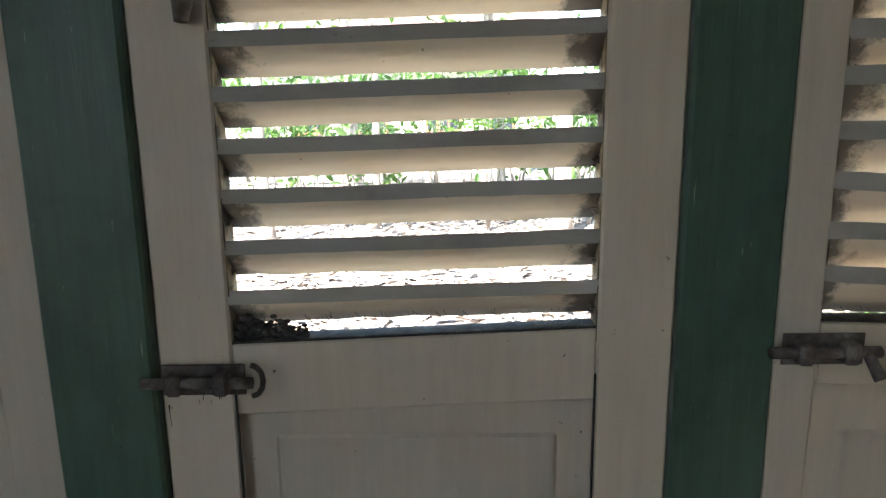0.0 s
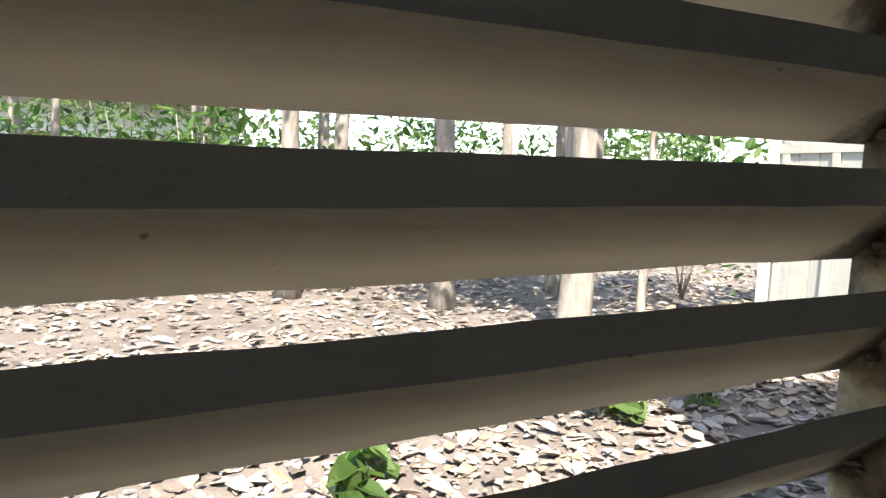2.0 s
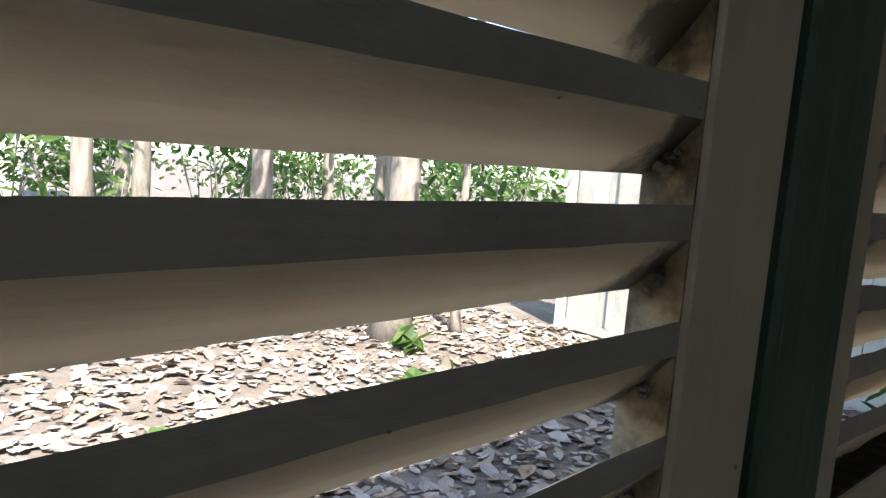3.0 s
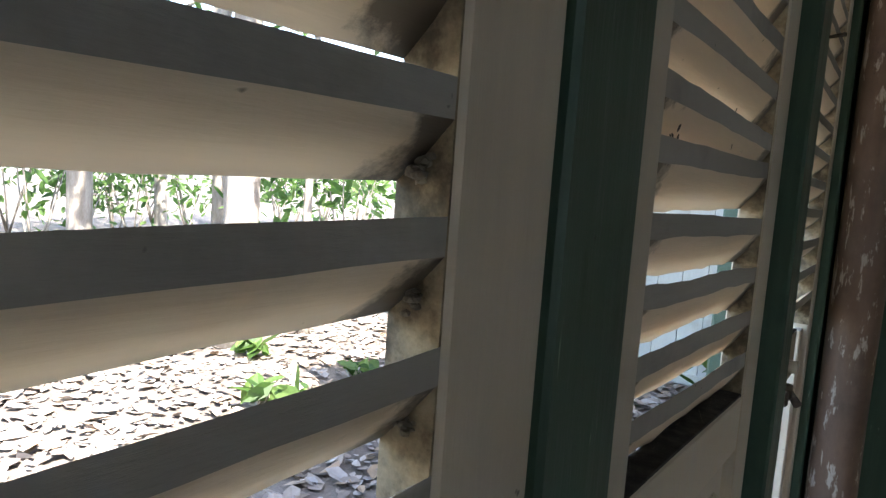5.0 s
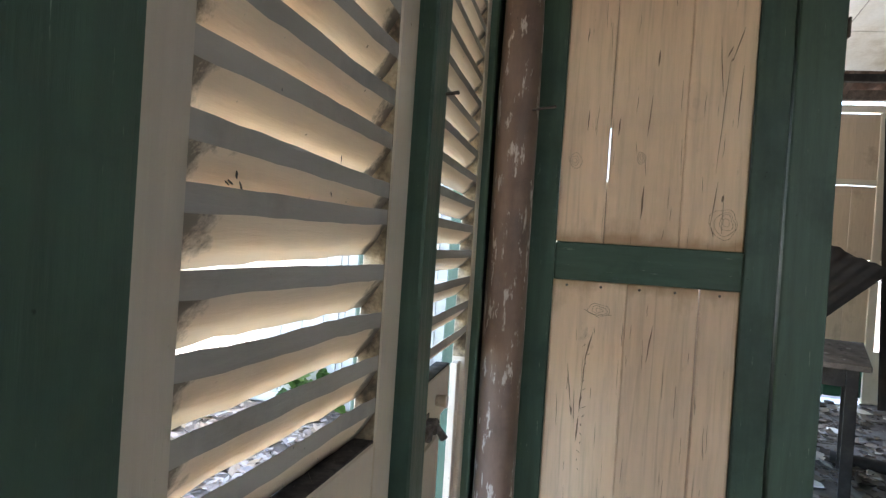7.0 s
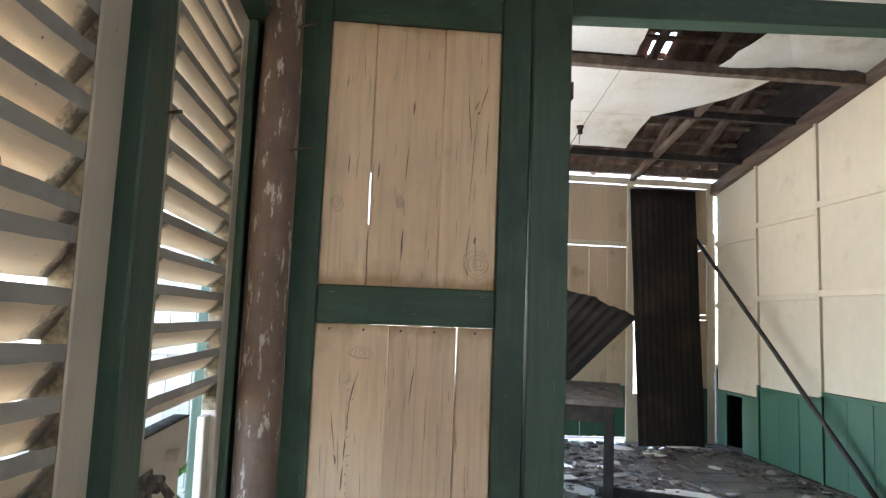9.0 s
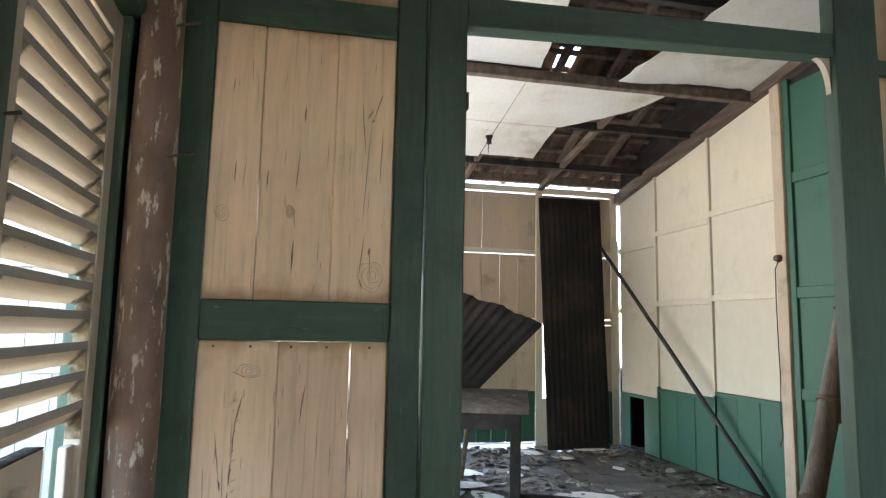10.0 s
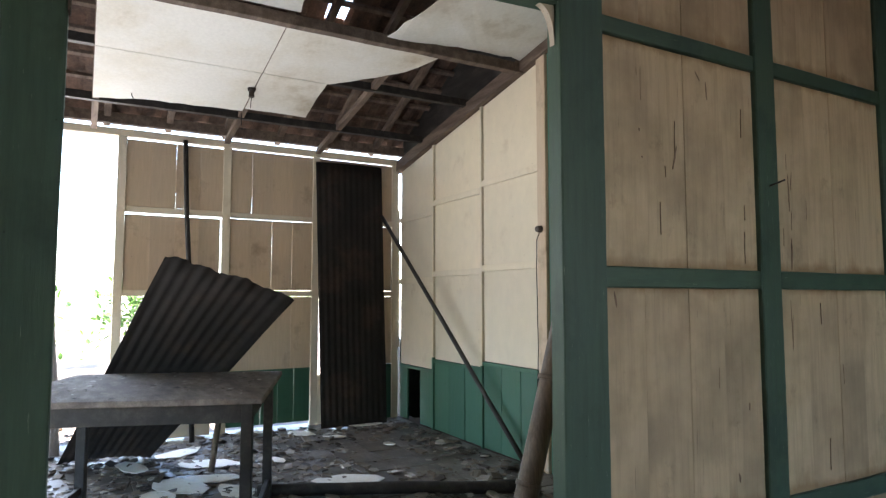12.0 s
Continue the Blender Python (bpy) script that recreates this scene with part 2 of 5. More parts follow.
def worn_box(x0, x1, y0, y1, z0, z1, bevel=0.003, wobble=0.0015, cut=0.12, seed=1):
    """A sawn timber: bevelled, with slightly uneven faces along its length."""
    bm = box_bm(x0, x1, y0, y1, z0, z1)
    dims = (x1 - x0, y1 - y0, z1 - z0)
    ax = max(range(3), key=lambda i: abs(dims[i]))
    lo = (x0, y0, z0)[ax]
    k = max(1, min(24, int(abs(dims[ax]) / cut)))
    nrm = Vector([1 if i == ax else 0 for i in range(3)])
    for i in range(1, k):
        co = Vector((0, 0, 0))
        co[ax] = lo + dims[ax] * i / k
        bmesh.ops.bisect_plane(bm, geom=bm.verts[:] + bm.edges[:] + bm.faces[:], plane_co=co, plane_no=nrm)
    for v in bm.verts:
        q = noise.noise_vector(v.co * 3.1 + Vector((seed * 3.7, seed, 0))) * wobble
        q[ax] = 0
        v.co += q
    sharp = [e for e in bm.edges if len(e.link_faces) == 2 and e.calc_face_angle(0) > 0.6]
    if bevel:
        bmesh.ops.bevel(bm, geom=sharp, offset=bevel, segments=1, affect="EDGES", clamp_overlap=True)
    return bm


def rod_bm(a, b, r0, r1=None, seg=12, rings=6, bend=0.0, seed=0, bm=None):
    """A slightly uneven round bar from a to b."""
    bm = bm or bmesh.new()
    a, b = Vector(a), Vector(b)
    r1 = r0 if r1 is None else r1
    d = (b - a).normalized()
    u = d.orthogonal().normalized()
    w = d.cross(u)
    loops = []
    for i in range(rings + 1):
        t = i / rings
        c = a.lerp(b, t) + noise.noise_vector(Vector((seed * 9.1, t * 3.0, 1.7))) * bend
        r = (r0 + (r1 - r0) * t) * (1 + 0.08 * noise.noise(Vector((seed, t * 7, 0))))
        loops.append([bm.verts.new(c + (u * math.cos(k * math.tau / seg) + w * math.sin(k * math.tau / seg)) * r) for k in range(seg)])
    for p, q in zip(loops, loops[1:]):
        for k in range(seg):
            f = bm.faces.new((p[k], p[(k + 1) % seg], q[(k + 1) % seg], q[k]))
            f.smooth = True
    bm.faces.new(loops[0][::-1])
    bm.faces.new(loops[-1])
    return bm


def prism_bm(pts, thick, axis_vec):
    """A flat outline of 3D points given thickness along axis_vec."""
    bm = bmesh.new()
    av = Vector(axis_vec) * thick
    lo = [bm.verts.new(p) for p in pts]
    hi = [bm.verts.new(Vector(p) + av) for p in pts]
    bm.faces.new(lo)
    bm.faces.new(hi[::-1])
    k = len(pts)
    for i in range(k):
        bm.faces.new((lo[i], lo[(i + 1) % k], hi[(i + 1) % k], hi[i]))
    return bm

# ---- the louvred wall ----
ZS0, PITCH = 1.0015, 0.0607       # top of the lock rail, spacing of the slats
LEAF_TOP = 1.97


def slat_bm(x0, x1, zl, zr, seed, y_in=0.003, thick=0.017, depth=0.031, drop=0.034, wave=0.0022):
    """One louvre blade, sloping down and outwards, with a worn uneven edge."""
    bm = bmesh.new()
    k = 14
    prof = [(0, 0), (0, -thick), (depth * 0.5, -thick - drop * 0.56), (depth, -drop - thick), (depth + 0.004, -drop - thick * 0.45), (depth, -drop + 0.002), (depth * 0.5, -drop * 0.45 + 0.002)]
    tw = 0.004 * noise.noise(Vector((seed * 5.3, 2, 1)))
    loops = []
    for i in range(k + 1):
        t = i / k
        x = x0 + (x1 - x0) * t
        z = zl + (zr - zl) * t + wave * noise.noise(Vector((seed * 3.1, t * 2.2, 0)))
        ring = []
        for j, (py, pz) in enumerate(prof):
            e = noise.noise(Vector((seed * 1.7 + j * 0.9, t * 9, 3))) * 0.0011
            ez = noise.noise(Vector((seed * 2.9 + j * 1.3, t * 16, 7))) * (wave * 1.1 if j in (3, 4) else wave * 0.5)
            ring.append(bm.verts.new((x, y_in + py + e, z + pz + ez + tw * (py / depth) * (1 if t > 0.5 else 0.4))))
        loops.append(ring)
    m = len(prof)
    for a, b in zip(loops, loops[1:]):
        for j in range(m):
            f = bm.faces.new((a[j], a[(j + 1) % m], b[(j + 1) % m], b[j]))
            f.smooth = j in (1, 2, 5)
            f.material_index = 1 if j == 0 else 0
    bm.faces.new(loops[0])
    bm.faces.new(loops[-1][::-1])
    return bm


def grime_bm(rng, c, size, n=9):
    """A clot of dirt and web: several squashed rough lumps."""
    bm = bmesh.new()
    for _ in range(n):
        r = bmesh.ops.create_icosphere(bm, subdivisions=1, radius=1)
        s = size * rng.uniform(0.3, 0.8)
        o = Vector((rng.gauss(0, 1) * size * 0.7, rng.uniform(0, 1) * size * 1.5, rng.gauss(0, 1) * size * 0.7))
        for v in r["verts"]:
            v.co = Vector(c) + o + Vector((v.co.x * s, v.co.y * s, v.co.z * s * 0.7)) * (1 + 0.5 * noise.noise(v.co * 3 + o * 40))
    return bm


def strands_bm(rng, x0, x1, z, n, y=0.01):
    """Loose hanging fibres of web under a blade's edge."""
    bm = bmesh.new()
    for _ in range(n):
        x = rng.uniform(x0, x1)
        a = Vector((x, y + rng.uniform(-0.002, 0.03), z + rng.uniform(-0.002, 0.004)))
        b = a + Vector((rng.gauss(0, 0.008), rng.gauss(0, 0.004), -rng.uniform(0.006, 0.02)))
        c = b + Vector((rng.gauss(0, 0.008), 0, rng.uniform(-0.008, 0.004)))
        for p, q in ((a, b), (b, c)):
            w = Vector((0.0002, 0, 0.0002))
            v = [bm.verts.new(s) for s in (p - w, p + w, q + w, q - w)]
            bm.faces.new(v)
    return bm


def bolt_parts(parent, x0, x1, z, y=-0.004):
    """A rusty slide bolt: back plate, keeper straps, round bar with a turned-down knob."""
    b = part("bolt_plate", worn_box(x0, x1, y - 0.003, y, z - 0.02, z + 0.02, 0.001, 0.001, 0.05), M_RUST, parent, "rusty iron bolt plate")
    part("bolt_bar", rod_bm((x0 - 0.02, y - 0.014, z), (x1 + 0.012, y - 0.014, z), 0.0075, seg=10), M_RUST, b)
    for s in (0.2, 0.75):
        xs = x0 + (x1 - x0) * s
        part("keeper", worn_box(xs - 0.009, xs + 0.009, y - 0.025, y - 0.003, z - 0.014, z + 0.014, 0.003, 0.001, 0.01), M_RUST, b)
    if z == 0.94:
        ring = bmesh.new()
        pts = [(x1 + 0.012 + 0.014 * math.sin(a), y - 0.016, z + 0.004 + 0.02 * math.cos(a)) for a in [radians(d) for d in range(0, 181, 30)]]
        for p, q in zip(pts, pts[1:]):
            rod_bm(p, q, 0.0035, seg=8, rings=1, bm=ring)
        part("pull_ring", ring, M_RUST, b)
        return
    part("knob", rod_bm((x1 - 0.005, y - 0.016, z), (x1 + 0.004, y - 0.034, z - 0.028), 0.006, 0.008, 10, 4), M_RUST, b)


def drips_bm(rng, x0, x1, z):
    bm = bmesh.new()
    for _ in range(7):
        x, zz = rng.uniform(x0, x1), z + rng.uniform(-0.012, 0.006)
        rod_bm((x, 0.0002, zz), (x + rng.gauss(0, 0.002), 0.0002, zz - rng.choice((0.006, 0.01, 0.014, 0.035))), rng.uniform(0.0007, 0.0012), 0.0003, 5, 4, 0.0014, rng.random(), bm)
    return bm


def gouges_bm(rng, xl, xr, z, n):
    """Slanting knife cuts on the underside of a blade."""
    bm = bmesh.new()
    for _ in range(n):
        u = rng.uniform(0.3, 0.85)
        x = xl + (xr - xl) * rng.uniform(0.05, 0.75)
        r = bmesh.ops.create_icosphere(bm, subdivisions=1, radius=1)
        m = Matrix.Translation((x, 0.003 + 0.031 * u, z - 0.043 * u + 0.0006)) @ Matrix.Rotation(radians(-45), 4, "X") @ Matrix.Rotation(radians(rng.uniform(15, 40)), 4, "Z") @ Matrix.Diagonal((rng.uniform(0.006, 0.016), rng.uniform(0.0006, 0.0013), 0.0012, 1))
        bmesh.ops.transform(bm, matrix=m, verts=r["verts"])
    return bm


def louvred_leaf(xa, xb, xl, xr, tilt=0.0, seed=1, label="", bolt=None, z0=ZS0, pitch=PITCH, tops=(), broken=None):
    """A louvred door leaf between posts: xa..xb overall, xl..xr the louvre opening."""
    rng = random.Random(seed)
    t = thing("louvered_door", label, "door", "row of louvred door leaves")
    part("stile", worn_box(xa + 0.001, xl, 0, 0.036, 0.02, LEAF_TOP, 0.003, 0.0012, seed=seed), M_CREAM, t)
    part("stile", worn_box(xr, xb - 0.001, 0, 0.036, 0.02, LEAF_TOP, 0.003, 0.0012, seed=seed + 1), M_CREAM, t)
    part("top_rail", worn_box(xl + 0.0005, xr - 0.0005, 0.001, 0.035, 1.905, LEAF_TOP, 0.002, seed=seed + 2), M_CREAM, t)
    rail = worn_box(xl + 0.0005, (broken[0] if broken else xr) - 0.0005, 0.001, 0.035, 0.905, z0 - 0.002, 0.003, 0.0015, seed=seed + 3)
    for v in rail.verts:
        v.co.z += tilt * 1.6 * (xr - v.co.x) / (xr - xl)
    part("lock_rail", rail, M_CREAM, t)
    xd = broken[0] if broken else xr
    dust = worn_box(xl + 0.001, xd - 0.001, 0.002, 0.034, z0 - 0.0025, z0 + 0.0012, 0.001, 0.0016, 0.02, seed=seed + 11)
    for v in dust.verts:
        v.co.z += tilt * 1.6 * (xr - v.co.x) / (xr - xl)
    part("dust_layer", dust, M_FILTH_SHADOW, t, "black dust and shadow lying on the rail")
    part("bottom_rail", worn_box(xl + 0.0005, xr - 0.0005, 0.001, 0.035, 0.02, 0.18, 0.002, seed=seed + 4), M_CREAM, t)
    xp = broken[0] if broken else xr
    part("panel", worn_box(xl - 0.002, xp + 0.002, 0.016, 0.03, 0.178, 0.935, 0.0, 0.001, seed=seed + 5), M_CREAM, t)
    part("panel_field", worn_box(xl + 0.045, xp - 0.045, 0.010, 0.018, 0.23, 0.855, 0.004, 0.001, seed=seed + 6), M_CREAM, t)
    if broken:
        part("panel_strip", worn_box(broken[1], xr - 0.001, 0.012, 0.03, 0.181, 0.975, 0.002, 0.002, seed=seed + 7), M_CREAM, t, "cream strip left of the broken panel")
        part("knob", rod_bm((xl + 0.13, 0.002, 0.95), (xl + 0.13, -0.022, 0.95), 0.011, 0.014, 12, 3), M_CREAM, t, "small painted wooden knob")
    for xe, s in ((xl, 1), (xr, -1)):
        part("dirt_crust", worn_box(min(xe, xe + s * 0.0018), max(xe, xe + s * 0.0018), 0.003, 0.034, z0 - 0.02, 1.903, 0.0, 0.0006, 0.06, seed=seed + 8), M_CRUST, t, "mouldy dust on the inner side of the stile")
    k = 1
    while z0 + pitch * k < 1.915:
        z = z0 + pitch * k
        j = rng.uniform(-0.0012, 0.0012)
        zl, zr_end = tops[k - 1] if k <= len(tops) else (z + tilt + j, z + j)
        warped = seed == 5
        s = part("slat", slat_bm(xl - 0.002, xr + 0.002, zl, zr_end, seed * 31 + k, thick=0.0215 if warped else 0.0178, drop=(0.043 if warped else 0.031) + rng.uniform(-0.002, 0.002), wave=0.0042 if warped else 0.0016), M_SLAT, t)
        s.data.materials.append(M_EDGE_SHADED)
        if warped and k in (5, 6, 7):
            part("gouge", gouges_bm(rng, xl, xr, (zl + zr_end) / 2 - 0.0225, 16 if k == 6 else 3), M_DARKWOOD, t, "dark knife cuts in the blade")
        if seed == 3 and k < 6:
            part("grime", grime_bm(rng, (xr - 0.003, 0.014, z - 0.04), rng.uniform(0.0036, 0.0063), 16), M_WEB, t, "dark cobweb grime")
        if seed == 3 and k in (1, 2, 3, 4):
            part("grime", grime_bm(rng, (xl + 0.002, 0.014, z - 0.04 + tilt), rng.uniform(0.003, 0.005), 14), M_WEB, t, "dark cobweb grime")
        k += 1
    for xe in (xl + 0.0002, xr - 0.0024) if seed == 3 else ():
        part("joint_dirt", worn_box(xe, xe + 0.0022, -0.0012, 0.004, 0.19, 0.94, 0.0, 0.0005, 0.05, seed=seed), M_DARKWOOD, t, "thin dark strip along the joint")
    if seed == 3:
        for q in range(6):
            part("grime", grime_bm(rng, (xl + 0.008 + q * 0.016, 0.008, ZS0 - 0.006), 0.0135 - q * 0.0016, 26), M_FILTH_SHADOW, t, "black cobweb grime")
        part("grime", grime_bm(rng, (xl + 0.06, 0.008, ZS0 + 0.002), 0.006, 26), M_WEB, t, "dark cobweb grime")
        part("drips", drips_bm(rng, xa + 0.008, xl - 0.004, 0.915), M_DARKWOOD, t, "dark runs of dirt under the bolt")
    part("web_fibres", strands_bm(rng, xl + 0.02, xr - 0.02, ZS0 + 0.016, 70 if seed == 3 else 30), M_WEB, t, "hanging dusty web fibres")
    if bolt:
        bolt_parts(t, *bolt)
    return t


LEAF_A = (-0.296, 0.344, -0.203, 0.250)
LEAF_B = (0.466, 1.098, 0.523, 1.006)
LEAF_C = (1.201, 1.82, 1.298, 1.764)
WARPED = [(1.077, 1.051), (1.130, 1.112), (1.189, 1.174), (1.247, 1.240), (1.308, 1.317), (1.360, 1.355), (1.417, 1.425), (1.475, 1.485), (1.535, 1.551)]
louvred_leaf(*LEAF_A, tilt=-0.0105, seed=3, label="cream painted louvred door leaf with dirty slats and a rusty bolt", bolt=(-0.29, -0.186, 0.94))
louvred_leaf(*LEAF_B, tilt=0.012, z0=0.988, pitch=0.0625, tops=WARPED, seed=5, label="cream louvred door leaf with warped slats beside green posts", bolt=(0.475, 0.575, 0.972))
louvred_leaf(*LEAF_C, seed=9, z0=1.005, pitch=0.0635, broken=(1.555, 1.718), label="cream louvred door leaf with chipped slats and a broken lower panel", bolt=(1.24, 1.33, 0.93))
for i, off in enumerate((-0.75, -1.5)):
    louvred_leaf(*[v + off for v in LEAF_A], seed=12 + i, label="cream louvred door leaf, closed, between green posts")

POSTS = [(-1.92, -1.782, 0.025), (-1.169, -1.032, 0.025), (-0.428, -0.297, 0.012), (0.345, 0.465, 0.008), (1.099, 1.2, 0.03), (1.821, 1.90, 0.02)]
for i, (a, b, pr) in enumerate(POSTS):
    o = mesh_object("wall_post", worn_box(a, b, -pr, 0.075, 0.0, 1.978, 0.004, 0.002, seed=40 + i), M_GREEN)
    tagged(o, "dark green painted timber post, scuffed at the edges", "post", "posts of the louvred wall", "structure")
lint = mesh_object("lintel", worn_box(-2.4, 1.90, -0.05, 0.08, 1.98, 2.08, 0.004, 0.002), M_GREEN_H)
tagged(lint, "green painted timber lintel over the louvred doors", "lintel", kind="structure")
w = mesh_object("wall_north", box_bm(-2.4, 1.90, 0.0, 0.06, 2.081, 3.1), M_WALLROOM)
tagged(w, "plain cream board wall above the louvred doors", "wall", kind="structure")
w = mesh_object("wall_north_end", box_bm(-2.4, -1.925, 0.0, 0.06, 0.0, 1.979), M_WALLROOM)
tagged(w, "plain cream board wall beside the louvred doors", "wall", kind="structure")

hook = thing("cabin_hook", "rusty iron hook screwed to the cream stile", "hook")
part("eye", rod_bm((-0.222, 0.003, 1.385), (-0.222, -0.018, 1.385), 0.007, 0.006, 8, 2), M_RUST, hook)
part("hook_bar", rod_bm((-0.222, -0.015, 1.387), (-0.224, -0.017, 1.362), 0.012, 0.008, 10, 4), M_RUST, hook)

# ---- corner pole ----
pole = thing("corner_post", "round brown post with peeling paint in the room corner", "post", kind="structure")
part("shaft", rod_bm((1.842, -0.085, 0.0), (1.842, -0.085, 3.08), 0.056, 0.052, 20, 24, 0.004, 3), M_BROWN, pole)
for z, dx in ((1.63, -0.01), (1.955, -0.02)):
    part("nail", rod_bm((1.80, -0.125, z), (1.80 + dx, -0.185, z + 0.008), 0.003, 0.004, 8, 3), M_RUST, pole, "bent rusty nail")
nail = mesh_object("nail", rod_bm((1.19, -0.026, 1.525), (1.184, -0.052, 1.527), 0.0025, 0.0035, 8, 3), M_RUST)
tagged(nail, "rusty nail driven into the green post", "nail")

# ---- partition with the doorway ----
X1 = 1.901
PT = 0.05
DOOR_Y0, DOOR_Y1 = -0.8775, -2.116
DOOR_Z0, DOOR_Z1 = 2.095, 2.144
part_wall = thing("wall_partition", "partition of cream planks in green painted framing", "wall", kind="structure")


def frame_bar(name, y0, y1, z0, z1, seed, proud=0.0, mat=None):
    horizontal = abs(y1 - y0) > abs(z1 - z0)
    return part(name, worn_box(X1 - proud, X1 + PT, min(y0, y1), max(y0, y1), z0, z1, 0.004, 0.002, seed=seed), mat or (M_GREEN_H if horizontal else M_GREEN), part_wall)


def plank_row(y_start, widths, z0, z1, seed, gaps=(), mat=None):
    """Vertical planks set back between the framing, with hairline joints."""
    y = y_start
    for i, wd in enumerate(widths):
        g = gaps[i] if i < len(gaps) else 0
        part("plank", worn_box(X1 + 0.013 + 0.002 * (i % 2), X1 + 0.035 + 0.001 * (i % 2), y - wd + g, y, z0, z1, 0.0026 if mat is None else 0.0016, 0.0012, 0.3, seed=seed + i), mat or M_PLANK, part_wall)
        y -= wd


def pine(name, base, dark, grimy=0.0, figure=1.0):
    """Cream-washed pine: long grain, knots, drips of dark water stain."""
    m, n, l, p = nodes_of(name)
    v = coords(n, l)
    vg = coords(n, l, (5, 5, 0.32))
    g = noise_tex(n, l, vg, 8, 10, 0.7)
    c = ramp(n, l, g, [(0.3, tuple(x * 0.8 for x in base)), (0.5, base), (0.72, tuple(min(1, x * 1.1) for x in base))])
    wv = n.new("ShaderNodeTexWave")
    wv.wave_type, wv.bands_direction = "BANDS", "Y"
    wv.inputs["Scale"].default_value, wv.inputs["Distortion"].default_value = 9, 7
    wv.inputs["Detail"].default_value, wv.inputs["Detail Scale"].default_value = 3, 1.2
    l.new(coords(n, l, (1, 1, 0.12)), wv.inputs["Vector"])
    rings = ramp(n, l, wv.outputs["Fac"], [(0.0, (1, 1, 1)), (0.1, (0, 0, 0))])
    keep = ramp(n, l, noise_tex(n, l, coords(n, l, (2, 2, 0.6)), 3.0, 3), [(0.5, (0, 0, 0)), (0.62, (0.75 * figure,) * 3)])
    c = mix(n, l, mix(n, l, 1.0, rings, keep, "MULTIPLY"), c, tuple(x * 0.62 for x in base))
    sp = n.new("ShaderNodeSeparateXYZ")
    l.new(coords(n, l, (1, 1, 0.6)), sp.inputs[0])
    cb = n.new("ShaderNodeCombineXYZ")
    l.new(sp.outputs["Y"], cb.inputs[0])
    l.new(sp.outputs["Z"], cb.inputs[1])
    vor = n.new("ShaderNodeTexVoronoi")
    vor.voronoi_dimensions = "2D"
    vor.inputs["Scale"].default_value = 6.5
    l.new(cb.outputs[0], vor.inputs["Vector"])
    near = ramp(n, l, vor.outputs["Distance"], [(0.1, (1, 1, 1)), (0.26, (0, 0, 0))])
    chosen = ramp(n, l, vor.outputs["Color"], [(0.8, (0, 0, 0)), (0.82, (0.42 * figure,) * 3)])
    wob = n.new("ShaderNodeMath")
    wob.operation = "MULTIPLY_ADD"
    l.new(noise_tex(n, l, v, 14, 3), wob.inputs[0])
    wob.inputs[1].default_value = 0.3
    l.new(vor.outputs["Distance"], wob.inputs[2])
    sn = n.new("ShaderNodeMath")
    sn.operation = "SINE"
    ml = n.new("ShaderNodeMath")
    ml.operation = "MULTIPLY"
    ml.inputs[1].default_value = 42
    l.new(wob.outputs[0], ml.inputs[0])
    l.new(ml.outputs[0], sn.inputs[0])
    ring = ramp(n, l, sn.outputs[0], [(0.2, (0.45,) * 3), (0.95, (1, 1, 1))])
    knot = mix(n, l, 1.0, mix(n, l, 1.0, near, chosen, "MULTIPLY"), ring, "MULTIPLY")
    c = mix(n, l, knot, c, tuple(x * 0.5 for x in base))
    crack = ramp(n, l, noise_tex(n, l, coords(n, l, (26, 26, 1.5)), 3.2, 4, 0.6), [(0.69, (0, 0, 0)), (0.71, (0.95 * (0.4 + 0.6 * figure),) * 3)])
    c = mix(n, l, crack, c, tuple(x * 0.3 for x in base))
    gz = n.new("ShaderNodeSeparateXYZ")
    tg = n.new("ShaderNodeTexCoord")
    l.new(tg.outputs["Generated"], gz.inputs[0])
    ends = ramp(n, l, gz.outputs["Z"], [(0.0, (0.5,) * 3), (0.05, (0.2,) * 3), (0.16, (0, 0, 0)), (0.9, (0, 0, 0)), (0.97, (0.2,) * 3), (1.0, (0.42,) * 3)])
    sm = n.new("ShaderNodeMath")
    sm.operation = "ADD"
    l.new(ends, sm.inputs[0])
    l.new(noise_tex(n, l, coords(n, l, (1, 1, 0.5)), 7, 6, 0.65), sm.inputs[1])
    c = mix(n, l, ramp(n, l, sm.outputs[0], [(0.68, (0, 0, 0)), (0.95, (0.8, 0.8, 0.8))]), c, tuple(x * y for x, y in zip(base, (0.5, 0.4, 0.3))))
    streak = ramp(n, l, noise_tex(n, l, coords(n, l, (9, 9, 0.9)), 4, 6, 0.7), [(0.7, (0, 0, 0)), (0.76, (0.8 * figure,) * 3)])
    c = mix(n, l, streak, c, dark)
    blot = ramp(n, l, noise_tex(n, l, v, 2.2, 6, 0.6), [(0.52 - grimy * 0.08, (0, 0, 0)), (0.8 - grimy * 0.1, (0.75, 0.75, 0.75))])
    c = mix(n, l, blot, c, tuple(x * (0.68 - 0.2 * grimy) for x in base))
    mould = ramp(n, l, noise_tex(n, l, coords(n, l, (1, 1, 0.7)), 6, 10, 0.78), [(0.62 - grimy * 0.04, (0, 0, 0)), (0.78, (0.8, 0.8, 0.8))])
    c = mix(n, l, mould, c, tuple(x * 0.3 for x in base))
    oi = n.new("ShaderNodeObjectInfo")
    c = mix(n, l, 1.0, c, ramp(n, l, oi.outputs["Random"], [(0, (0.88, 0.86, 0.84)), (1, (1.04, 1.03, 1.0))]), "MULTIPLY")
    l.new(c, p.inputs["Base Color"])
